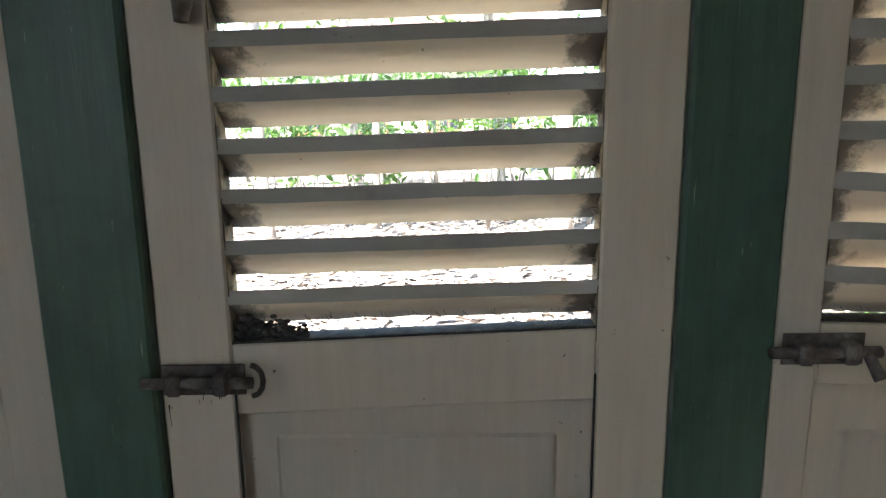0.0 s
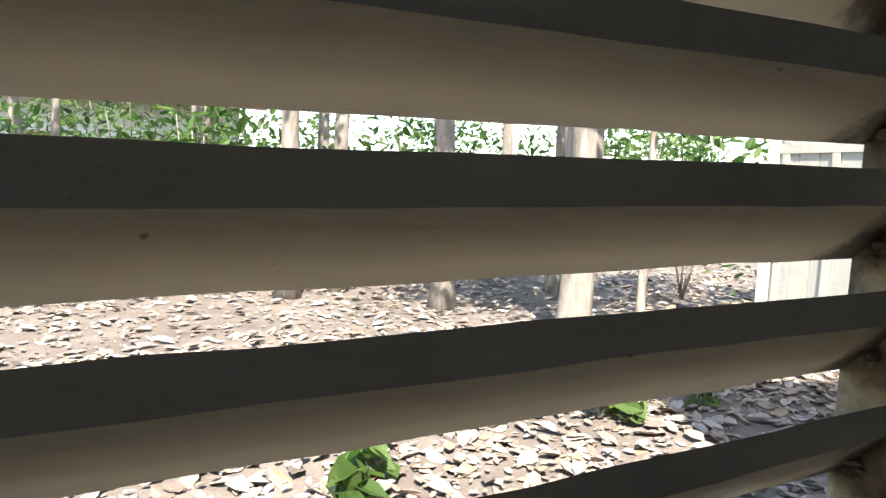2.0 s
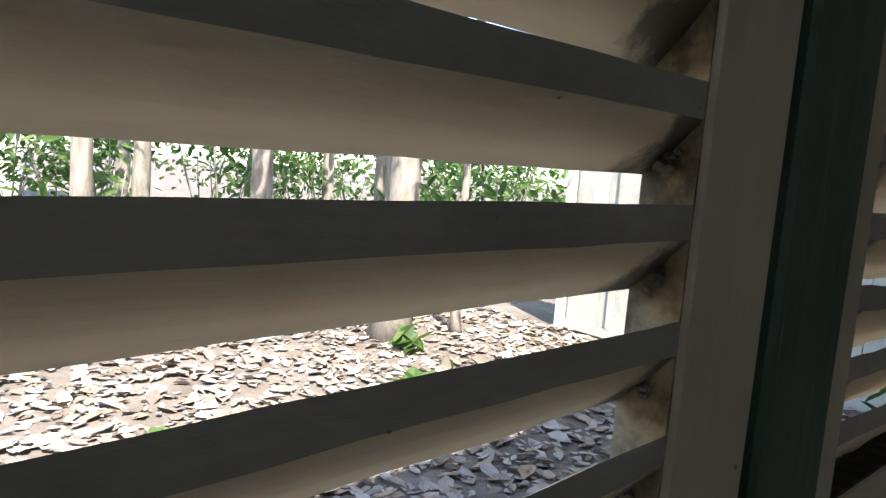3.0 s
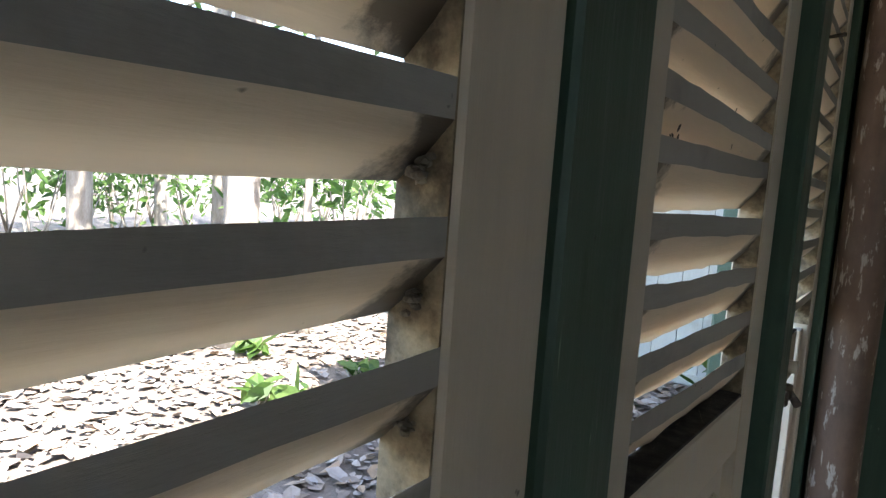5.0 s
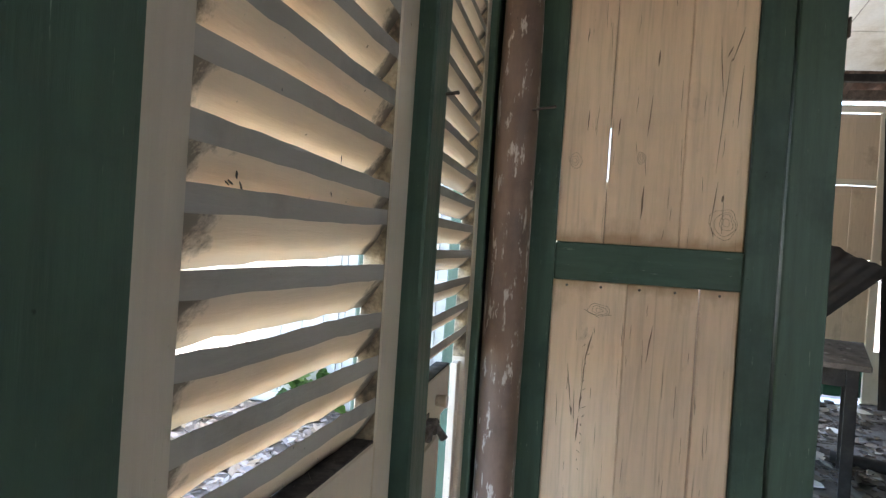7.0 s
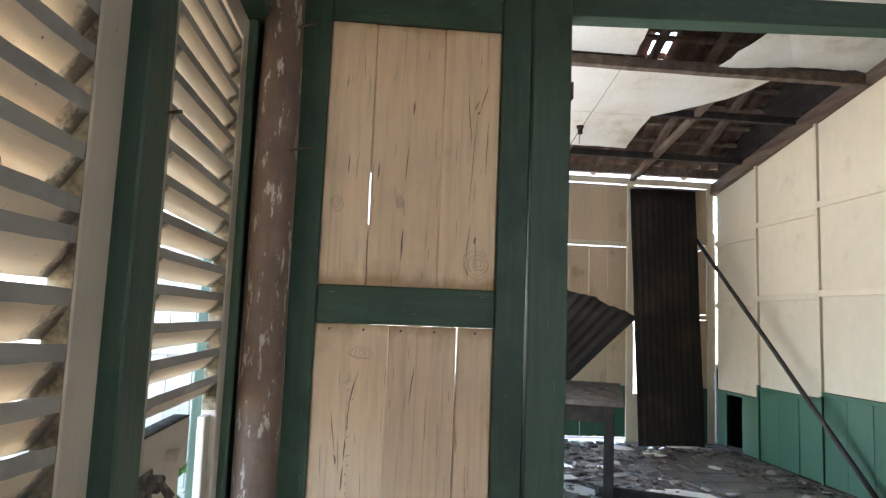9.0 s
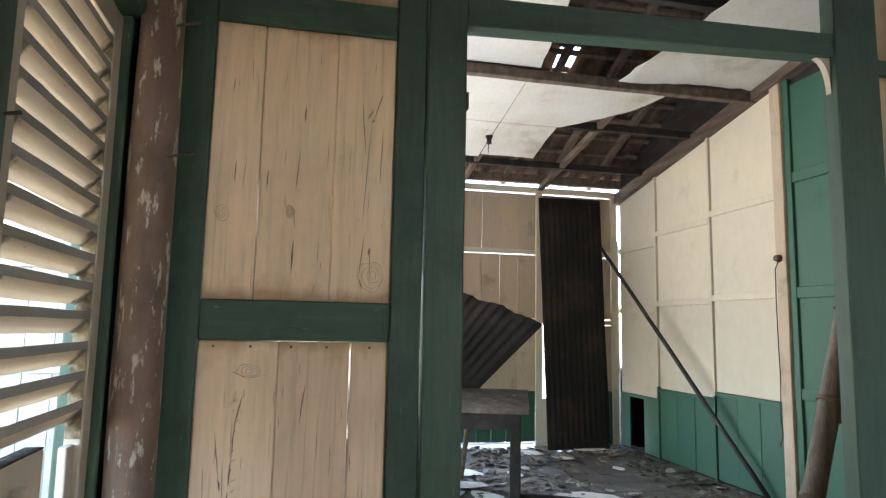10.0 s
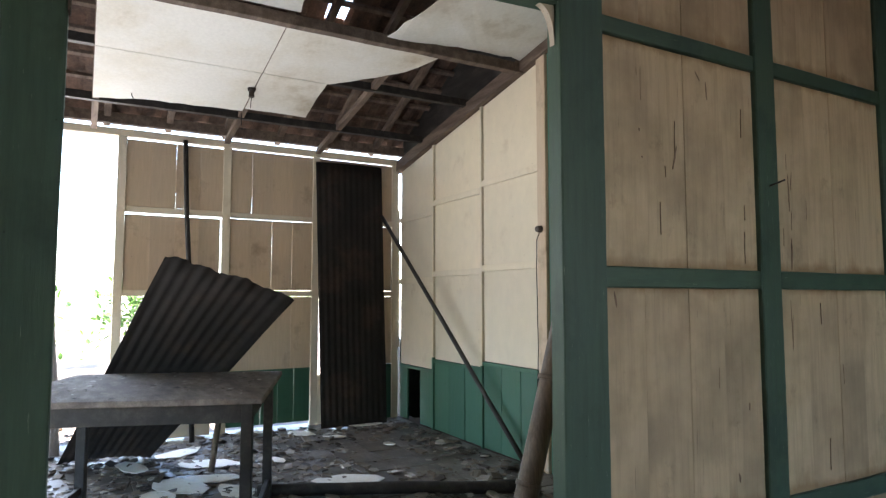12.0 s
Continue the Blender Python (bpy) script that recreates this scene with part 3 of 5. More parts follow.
    p.inputs["Roughness"].default_value = 0.62
    p.inputs["Specular IOR Level"].default_value = 0.3
    bump(n, l, p, g, 0.3, 0.003)
    return m


M_PLANK = pine("cream washed pine", (0.75, 0.56, 0.38), (0.3, 0.2, 0.13), 0.0, 0.7)
M_CHECK = mottled("dark drying crack", [(0.1, 0.066, 0.044), (0.24, 0.165, 0.11), (0.4, 0.29, 0.2)], 30, 0.9)
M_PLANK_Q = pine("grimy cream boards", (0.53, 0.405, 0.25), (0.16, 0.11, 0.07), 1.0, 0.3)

frame_bar("stile", 0.07, -0.2025, 0.0, 3.08, 61)
frame_bar("stile", -0.681, -0.764, 0.0, 3.08, 62)
frame_bar("stile", -0.768, DOOR_Y0, 0.0, 3.08, 63, 0.012)
frame_bar("stile", DOOR_Y1, -2.284, 0.0, 3.08, 64, 0.012)
frame_bar("stile", -3.02, -3.13, 0.0, 3.08, 65, 0.004)
frame_bar("stile", -3.85, -3.95, 0.0, 3.08, 66)
for (a, b) in ((-0.2025, -0.681),):
    for i, (z0, z1) in enumerate(((1.196, 1.299), (2.034, 2.127), (0.0, 0.14), (2.96, 3.08))):
        frame_bar("rail", a - 0.0005, b + 0.0005, z0, z1, 70 + i)
for (a, b) in ((-2.284, -3.02), (-3.13, -3.85)):
    for i, (z0, z1) in enumerate(((1.31, 1.375), (2.0975, 2.155), (0.505, 0.578), (0.0, 0.1), (2.96, 3.08))):
        frame_bar("rail", a - 0.0005, b + 0.0005, z0, z1, 80 + i)
H0 = prism_bm([(X1 - 0.008, DOOR_Y0 - 0.0005, DOOR_Z0), (X1 - 0.008, DOOR_Y1 + 0.0005, DOOR_Z1), (X1 - 0.008, DOOR_Y1 + 0.0005, DOOR_Z1 + 0.075), (X1 - 0.008, DOOR_Y0 - 0.0005, DOOR_Z0 + 0.09)], PT + 0.02, (1, 0, 0))
bmesh.ops.bevel(H0, geom=H0.edges[:], offset=0.004, segments=1, affect="EDGES")
part("header", H0, M_GREEN_H, part_wall, "sagging green timber header over the doorway")
arc = [(X1 + 0.012, DOOR_Y1 + 0.001, DOOR_Z1 - 0.001), (X1 + 0.012, DOOR_Y1 + 0.055, DOOR_Z1 - 0.003)]
arc += [(X1 + 0.012, DOOR_Y1 + 0.055 - 0.053 * math.sin(a), DOOR_Z1 - 0.12 + 0.116 * math.cos(a)) for a in [radians(d) for d in range(12, 91, 13)]]
part("bracket", prism_bm(arc, 0.022, (1, 0, 0)), M_CREAM, part_wall, "pale curved corner bracket")
for i, yy in enumerate((-0.24, -0.33, -0.43, -0.52, -0.63)):
    part("nail_head", rod_bm((X1 + 0.014, yy, 1.182), (X1 + 0.0105, yy, 1.182), 0.004, 0.0035, 8, 1), M_RUST, part_wall)


def slivers_bm(marks, x):
    """Drying cracks: thin slivers along (y, z) to (y, z), pointed at both ends."""
    bm = bmesh.new()
    for y0, z0, y1, z1, w in marks:
        k = 5
        rows = []
        for i in range(k + 1):
            t = i / k
            hw = w * (0.1 + 0.9 * math.sin(math.pi * t)) * 0.3
            yc = y0 + (y1 - y0) * t + 0.0016 * noise.noise(Vector((y0 * 40, z0 * 30, t * 4)))
            zc0 = z0 + (z1 - z0) * t
            rows.append([bm.verts.new(q) for q in ((x, yc - hw, zc0), (x - 0.0005, yc, zc0), (x, yc + hw, zc0), (x + 0.004, yc, zc0))])
        for a, b in zip(rows, rows[1:]):
            for q in range(4):
                bm.faces.new((a[q], a[(q + 1) % 4], b[(q + 1) % 4], b[q]))
        bm.faces.new(rows[0])
        bm.faces.new(rows[-1][::-1])
    return bm


def knot_bm(y, z, ry, rz, x, rings=4, seed=1):
    """A knot: uneven growth rings standing a hair out of the wood."""
    bm = bmesh.new()
    for r in range(1, rings + 1):
        f = r / rings
        pts = []
        for i in range(17):
            a = i * math.tau / 16
            e = 1 + 0.4 * noise.noise(Vector((math.cos(a), math.sin(a), seed + r * 0.4)))
            pts.append((x + 0.0004, y + ry * f * e * math.cos(a), z + rz * f * e * math.sin(a)))
        for p, q in zip(pts, pts[1:]):
            rod_bm(p, q, 0.0007, seg=5, rings=1, bm=bm)
    return bm


WID = 0.681 - 0.2025
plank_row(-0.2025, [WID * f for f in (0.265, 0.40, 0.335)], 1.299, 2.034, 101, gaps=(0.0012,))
# Hidden strips added behind the joint to block light above and below a slit.
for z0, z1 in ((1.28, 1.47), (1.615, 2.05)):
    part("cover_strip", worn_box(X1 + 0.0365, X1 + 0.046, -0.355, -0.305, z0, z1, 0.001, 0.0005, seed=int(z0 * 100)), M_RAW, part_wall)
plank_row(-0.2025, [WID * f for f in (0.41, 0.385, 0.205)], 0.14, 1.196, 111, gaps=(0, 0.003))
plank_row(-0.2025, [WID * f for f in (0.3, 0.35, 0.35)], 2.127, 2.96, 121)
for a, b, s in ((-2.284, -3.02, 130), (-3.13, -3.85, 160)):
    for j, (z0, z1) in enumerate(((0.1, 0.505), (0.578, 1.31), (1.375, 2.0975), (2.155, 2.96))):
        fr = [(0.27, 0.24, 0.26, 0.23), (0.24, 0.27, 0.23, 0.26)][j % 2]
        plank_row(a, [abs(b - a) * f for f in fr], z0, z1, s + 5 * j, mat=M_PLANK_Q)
XF = X1 + 0.0118
rng = random.Random(91)
MARKS = [(-0.622, 1.83, -0.608, 1.80, 0.006), (-0.647, 1.88, -0.624, 1.80, 0.005), (-0.625, 1.80, -0.618, 1.79, 0.008), (-0.617, 1.79, -0.600, 1.50, 0.003), (-0.607, 1.48, -0.594, 1.36, 0.004), (-0.598, 1.36, -0.604, 1.335, 0.005),
         (-0.423, 1.46, -0.420, 1.37, 0.008), (-0.441, 1.82, -0.439, 1.775, 0.008), (-0.430, 1.70, -0.424, 1.59, 0.005), (-0.27, 1.66, -0.267, 1.60, 0.005), (-0.352, 1.64, -0.348, 1.59, 0.006), (-0.255, 1.88, -0.253, 1.84, 0.004), (-0.65, 1.78, -0.645, 1.62, 0.004), (-0.59, 1.86, -0.604, 1.70, 0.004), (-0.622, 1.445, -0.62, 1.425, 0.01)]
for _ in range(22):
    y, z = rng.uniform(-0.66, -0.22), rng.uniform(1.34, 1.98)
    MARKS.append((y, z, y + rng.gauss(0, 0.002), z - rng.uniform(0.015, 0.11), rng.uniform(0.001, 0.0024)))
part("drying_cracks", slivers_bm(MARKS, XF), M_CHECK, part_wall, "dark drying cracks in the pine")
LOWER = [(-0.318, 1.06, -0.300, 0.98, 0.006), (-0.303, 1.0, -0.297, 0.90, 0.004), (-0.297, 0.9, -0.294, 0.84, 0.006), (-0.294, 0.83, -0.29, 0.76, 0.007), (-0.256, 0.97, -0.270, 0.86, 0.004), (-0.27, 0.86, -0.275, 0.83, 0.008), (-0.47, 1.09, -0.458, 0.99, 0.006), (-0.37, 1.11, -0.33, 1.105, 0.006), (-0.29, 1.12, -0.33, 1.10, 0.005)]
for _ in range(30):
    y, z = rng.uniform(-0.66, -0.22), rng.uniform(0.6, 1.15)
    LOWER.append((y, z, y + rng.gauss(0, 0.002), z - rng.uniform(0.015, 0.1), rng.uniform(0.001, 0.0026)))
for i in range(16):
    LOWER.append((-0.302 + rng.gauss(0, 0.004), 1.05 - i * 0.024, -0.302 + rng.gauss(0, 0.004), 1.043 - i * 0.024, rng.uniform(0.002, 0.005)))
part("drying_cracks", slivers_bm(LOWER, XF), M_CHECK, part_wall, "dark cracks and worm holes in the pine")
for i, (y, z, ry, rz, n) in enumerate(((-0.632, 1.372, 0.034, 0.043, 4), (-0.24, 1.52, 0.017, 0.02, 3), (-0.412, 1.533, 0.012, 0.016, 3), (-0.33, 1.12, 0.03, 0.016, 3))):
    part("knot", knot_bm(y, z, ry, rz, XF, n, i), M_REDKNOT, part_wall)
QM = [(-3.21, 1.74, -3.215, 1.60, 0.012), (-3.235, 1.75, -3.225, 1.68, 0.008), (-3.22, 1.50, -3.215, 1.38, 0.022), (-3.20, 1.27, -3.205, 1.1, 0.006), (-2.33, 1.30, -2.34, 1.25, 0.014), (-2.88, 0.69, -2.885, 0.66, 0.016), (-2.45, 1.82, -2.452, 1.808, 0.012), (-2.46, 1.73, -2.461, 1.722, 0.01), (-2.77, 2.02, -2.775, 1.96, 0.008), (-2.72, 2.05, -2.74, 2.02, 0.01), (-2.62, 1.78, -2.60, 1.70, 0.012)]
for _ in range(18):
    y, z = rng.choice((rng.uniform(-2.98, -2.32), rng.uniform(-3.8, -3.16))), rng.choice((rng.uniform(0.65, 1.28), rng.uniform(1.4, 2.05)))
    QM.append((y, z, y + rng.gauss(0, 0.003), z - rng.uniform(0.02, 0.14), rng.uniform(0.001, 0.003)))
part("drying_cracks", slivers_bm(QM, XF), M_CHECK, part_wall, "dark splits and nail holes in the boards")
nail = mesh_object("nail", rod_bm((X1 + 0.003, -3.075, 1.68), (X1 - 0.05, -3.10, 1.70), 0.003, 0.0035, 8, 3), M_RUST)
tagged(nail, "rusty nail driven into the green wall stile", "nail")
strike = mesh_object("strike_plate", worn_box(X1 - 0.016, X1 + 0.02, DOOR_Y0 - 0.006, DOOR_Y0 - 0.0005, 1.845, 1.895, 0.001), M_RUST)
tagged(strike, "small rusty hinge plate on the green door jamb", "hinge")

# ---- shell of the first room ----
# Unseen floor, ceiling and back walls; dark so that little light bounces.
f = mesh_object("floor", box_bm(-2.46, 1.951, -4.5, 0.08, -0.1, 0.0), M_GROUT)
tagged(f, "unseen dark floor of the front room", "floor", kind="structure")
HX0, HX1, HY0, HY1 = 0.24, 0.43, -3.55, -2.0     # unseen slot, added so sun on the floor bounces up as fill
cbm = bmesh.new()
for b in ((-2.46, HX0, -4.56, 0.08), (HX1, 1.951, -4.56, 0.08), (HX0, HX1, -4.56, HY0), (HX0, HX1, HY1, 0.08)):
    box_bm(*b, 3.1, 3.16, bm=cbm)
c = mesh_object("ceiling", cbm, M_SHELL)
tagged(c, "unseen dark ceiling with a slot added for sunlight", "ceiling", kind="structure")
# Made-up opening in the unseen west wall, for the fill lamp.
OPEN = (-4.1, -3.1, 0.45, 2.45)
for nm, b in (("wall_west", (-2.46, -2.4, OPEN[1], 0.06, 0, 3.1)), ("wall_west_end", (-2.46, -2.4, -4.5, OPEN[0], 0, 3.1)), ("wall_west_head", (-2.46, -2.4, OPEN[0], OPEN[1], OPEN[3], 3.1)), ("wall_west_sill", (-2.46, -2.4, OPEN[0], OPEN[1], 0, OPEN[2]))):
    tagged(mesh_object(nm, box_bm(*b), M_SHELL), "unseen dark wall closing the room", "wall", kind="structure")
tagged(mesh_object("wall_south", box_bm(-2.46, 1.90, -4.56, -4.5, 0, 3.1), M_SHELL), "unseen dark wall closing the room", "wall", kind="structure")
tagged(mesh_object("wall_partition_end", box_bm(1.902, 1.95, -4.5, -3.951, 0, 3.1), M_SHELL), "unseen dark wall closing the room", "wall", kind="structure")

# ---- the far room ----
XE, YS, YN = 6.9, -3.966, 0.0


def zc(x):
    """Height of the sloping ceiling."""
    return 3.165 - 0.177 * (x - 4.6)


def zr(x):
    """Height of the roof tiles' underside."""
    return 2.98 + 0.42 * (6.95 - x)


# south side wall: white panels over a green dado
sw = thing("wall_far_south", "white panelled board wall with battens and a green dado", "wall", kind="structure")
BAYS = [(6.885, 6.12, 2.14, 1.47, 0.575), (6.095, 5.225, 2.235, 1.525, 0.68), (5.20, 4.39, 2.29, 1.545, 0.735)]
for i, (xa, xb, zu, zl, zd) in enumerate(BAYS):
    zs = [zd, zl, zu]
    topb = prism_bm([(xb + 0.012, YS - 0.02, zu + 0.003), (xa - 0.01, YS - 0.02, zu + 0.003), (xa - 0.01, YS - 0.02, zc(xa) - 0.085), (xb + 0.012, YS - 0.02, zc(xb) - 0.085)], 0.021, (0, 1, 0))
    bmesh.ops.bevel(topb, geom=topb.edges[:], offset=0.002, segments=1, affect="EDGES")
    part("panel", topb, M_WHITE, sw)
    for j, (a, b) in enumerate(zip(zs, zs[1:])):
        part("panel", worn_box(xb + 0.012, xa - 0.01, YS - 0.02, YS + 0.003 * (j % 2), a + 0.004, b - 0.004, 0.002, 0.002, 0.3, seed=200 + i * 5 + j), M_WHITE, sw)
    for j, z in enumerate((zl, zu)):
        part("batten", worn_box(xb + 0.002, xa - 0.002, YS - 0.01, YS + 0.02, z - 0.035, z + 0.02, 0.002, 0.002, seed=220 + i * 5 + j), M_WHITE, sw)
    part("dado_cap", worn_box(xb + 0.002, xa - 0.002, YS - 0.01, YS + 0.018, zd - 0.03, zd, 0.002, 0.002, seed=240 + i), M_GREEN_DADO, sw)
    if i == 0:
        cuts = [(6.885, 6.70), (6.40, 6.12)]
    else:
        k = 3
        cuts = [(xa - (xa - xb) * q / k, xa - (xa - xb) * (q + 1) / k) for q in range(k)]
    for j, (p, q) in enumerate(cuts):
        part("dado_board", worn_box(q + 0.002, p - 0.002, YS - 0.02, YS + 0.004 + 0.002 * (j % 2), 0.01, zd - 0.03, 0.002, 0.002, 0.2, seed=250 + i * 4 + j), M_GREEN_DADO, sw)
for i, x in enumerate((6.108, 5.212)):
    part("batten", worn_box(x - 0.013, x + 0.013, YS - 0.01, YS + 0.02, 0.7, zc(x) - 0.06, 0.002, 0.002, seed=270 + i), M_WHITE, sw)
    part("batten", worn_box(x - 0.014, x + 0.014, YS - 0.01, YS + 0.021, 0.0, 0.7, 0.002, 0.002, seed=275 + i), M_GREEN_DADO, sw)
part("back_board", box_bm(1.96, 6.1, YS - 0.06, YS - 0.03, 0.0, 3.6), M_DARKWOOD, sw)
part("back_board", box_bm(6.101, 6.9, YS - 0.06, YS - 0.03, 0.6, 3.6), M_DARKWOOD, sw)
# Added dark box behind the dado hole; keeps daylight out, bar the gaps.
for i, (a, b) in enumerate(((5.7, 6.33), (6.342, 6.52), (6.535, 6.8), (6.806, 7.4))):
    part("rear_board", worn_box(a, b, YS - 0.62, YS - 0.6, -0.25, 0.8, 0.002, 0.004, 0.2, seed=290 + i), M_DARKWOOD, sw)
part("rear_cover", box_bm(5.7, 7.4, YS - 0.62, YS - 0.061, 0.801, 0.83), M_DARKWOOD, sw)
for a in (5.7, 7.37):
    part("rear_end", box_bm(a, a + 0.03, YS - 0.599, YS - 0.061, -0.25, 0.8), M_DARKWOOD, sw)
part("rear_floor", box_bm(5.731, 7.369, YS - 0.599, YS - 0.135, -0.24, -0.12), M_DARKWOOD, sw)
part("rear_return", box_bm(6.96, 7.369, YS - 0.06, YS - 0.03, -0.24, 0.8), M_DARKWOOD, sw)
# Shadow gap beside each batten, put in as a near-black strip.
for i, (x, z1) in enumerate(((6.129, 2.9), (5.233, 3.0), (4.392, 3.1))):
    part("shadow_joint", worn_box(x - 0.006, x + 0.005, YS - 0.015, YS + 0.0065, 0.02, z1 - 0.1, 0.0, 0.002, 0.2, seed=295 + i), M_FILTH_SHADOW, sw, "black strip for the shadow in the panel joint")
o = mesh_object("wall_post", worn_box(4.28, 4.385, YS - 0.02, YS + 0.035, 0, 3.15, 0.004, 0.003, seed=300), M_EAST)
tagged(o, "pale weathered timber post between white and green boards", "post", kind="structure")
kb = mesh_object("door_knob", rod_bm((4.34, YS + 0.03, 1.80), (4.34, YS + 0.075, 1.80), 0.028, 0.022, 14, 4), M_RUST)
tagged(kb, "round dark knob on the timber post", "knob")
gs = thing("wall_far_south_green", "green painted panelled boards beside the timber post", "wall", kind="structure")
for i in range(4):
    xa = 4.275 - i * 0.58
    for j, (a, b) in enumerate(((0.02, 0.78), (0.86, 1.5), (1.58, 2.35), (2.43, 3.1))):
        part("panel", worn_box(xa - 0.5, xa - 0.06, YS - 0.02, YS - 0.006, a, b, 0.003, 0.001, 0.3, seed=310 + i * 4 + j), M_GREEN_DADO, gs)
    part("stile", worn_box(xa - 0.06, xa - 0.001, YS - 0.02, YS + 0.014, 0, 3.15, 0.003, 0.002, seed=330 + i), M_GREEN_DADO, gs)
    for j, z in enumerate((0.78, 1.5, 2.35)):
        part("rail", worn_box(xa - 0.58, xa - 0.061, YS - 0.02, YS + 0.012, z, z + 0.08, 0.003, 0.002, seed=340 + i * 3 + j), M_GREEN_DADO, gs)

# east wall: thin boards in a light frame, open to the garden at one side
ew = thing("wall_far_east", "cream board end wall with gaps that let daylight in", "wall", kind="structure")
EP = [-1.184, -2.105, -3.0, -3.9]
for i, y in enumerate(EP):
    part("post", worn_box(XE - 0.005, XE + 0.05, y - 0.04, y + 0.035, 0.0, 2.75, 0.003, 0.003, seed=400 + i), M_WHITE, ew)
part("top_rail", worn_box(XE - 0.012, XE + 0.055, -4.0, -0.02, 2.75, 2.815, 0.003, 0.003, seed=405), M_WHITE, ew)
rng = random.Random(8)
for i, (a, b) in enumerate(zip(EP, EP[1:])):
    ya, yb = a - 0.0405, b + 0.0355
    for j, z in enumerate((2.06, 1.30)):
        part("rail", worn_box(XE - 0.004, XE + 0.045, yb, ya, z, z + 0.055, 0.003, 0.003, seed=410 + i * 3 + j), M_WHITE, ew)
    rows = [(2.115, 2.75 - (0.02 if i == 0 else 0.012)), (1.355, 2.06 - (0.018 if i == 0 else 0.006)), (0.58, 1.30 - 0.004)]
    for j, (z0, z1) in enumerate(rows):
        n = 4
        for q in range(n):
            if j == 2 and i == 0:
                continue
            if j == 2 and i == 2 and q == 0:
                continue
            p0 = ya - (ya - yb) * q / n
            p1 = ya - (ya - yb) * (q + 1) / n
            g = rng.choice((0.0, 0.0, 0.0015, 0.003))
            if j == 1 and i == 0 and q == n - 1:
                g = 0.014
            part("board", worn_box(XE + 0.015, XE + 0.032, p1 + g, p0, z0 + rng.choice((0, 0, 0.004)), z1, 0.001, 0.002, 0.3, seed=420 + i * 12 + j * 4 + q), M_EAST, ew)
    if i == 1:
        for q in range(5):
            p0 = ya - (ya - yb) * q / 5
            p1 = ya - (ya - yb) * (q + 1) / 5
            part("dado_board", worn_box(XE + 0.008, XE + 0.03, p1 + 0.004, p0 - 0.001, 0.05, 0.58, 0.001, 0.002, 0.3, seed=480 + q), M_GREEN_DADO, ew)
    if i == 2:
        part("dado_board", worn_box(XE + 0.006, XE + 0.03, yb, ya - 0.62, 0.0, 0.575, 0.001, 0.002, 0.3, seed=490), M_GREEN_DADO, ew)
        part("loose_board", worn_box(XE + 0.02, XE + 0.034, -3.2, -3.05, 0.0, 0.5, 0.001, 0.002, seed=491), M_WHITE, ew)
part("corner_strip", worn_box(XE + 0.0, XE + 0.03, -3.961, -3.9405, 0.75, 2.25, 0.002, 0.004, 0.15, seed=497), M_WHITE, ew)
lb = mesh_object("loose_panel", worn_box(XE - 0.02, XE - 0.004, -2.0, -1.42, 0.01, 0.33, 0.002, 0.002, seed=495), M_WHITE)
tagged(lb, "pale board fallen against the foot of the end wall", "board")

# wall plates, joists, ceiling boards and roof
for nm, b, m in (("wall_plate", (1.96, 6.95, YS - 0.05, YS + 0.06), M_RAW),):
    bm = prism_bm([(b[0], b[2], zc(b[0]) - 0.08), (b[1], b[2], zc(b[1]) - 0.08), (b[1], b[2], zc(b[1]) + 0.03), (b[0], b[2], zc(b[0]) + 0.03)], 0.11, (0, 1, 0))
    tagged(mesh_object(nm, bm, m), "rough brown timber plate along the wall top", "beam", kind="structure")
tagged(mesh_object("wall_plate", worn_box(XE - 0.02, XE + 0.06, -4.05, -0.02, 2.86, 2.955, 0.004, 0.003, seed=500), M_RAW), "rough brown timber plate at the eaves", "beam", kind="structure")
tagged(mesh_object("ceiling_beam", worn_box(4.56, 4.63, -4.0, -0.02, 3.085, 3.16, 0.003, 0.004, seed=501), M_RAW), "brown ceiling beam with flaking paint", "beam", "ceiling beams", "structure")
for i, x in enumerate((5.42, 6.28, 3.72, 2.85)):
    tagged(mesh_object("ceiling_beam", worn_box(x - 0.03, x + 0.03, -4.0, -0.02, zc(x) + 0.006, zc(x) + 0.07, 0.003, 0.004, seed=502 + i), M_DARKWOOD), "dark ceiling joist above torn boards", "beam", "ceiling beams", "structure")
for i, y in enumerate((-0.95, -2.09, -3.0)):
    bm = prism_bm([(4.64, y - 0.025, zc(4.64) + 0.008), (6.86, y - 0.025, zc(6.86) + 0.008), (6.86, y - 0.025, zc(6.86) + 0.058), (4.64, y - 0.025, zc(4.64) + 0.058)], 0.05, (0, 1, 0))
    tagged(mesh_object("ceiling_beam", bm, M_RAW), "pale timber runner that held the ceiling boards", "beam", "ceiling beams", "structure")


def ragged(pts, seed, amp=0.035, step=0.09):
    """An outline in plan with torn edges between the corners flagged as torn."""
    out = []
    for i, (x, y, torn) in enumerate(pts):
        x2, y2, _ = pts[(i + 1) % len(pts)]
        out.append((x, y))
        if torn:
            k = max(2, int(math.hypot(x2 - x, y2 - y) / step))
            for q in range(1, k):
                t = q / k
                e = Vector((noise.noise(Vector((seed, q * 1.3, 0))), noise.noise(Vector((seed, q * 1.3, 5))))) * amp
                out.append((x + (x2 - x) * t + e.x, y + (y2 - y) * t + e.y))
    return out


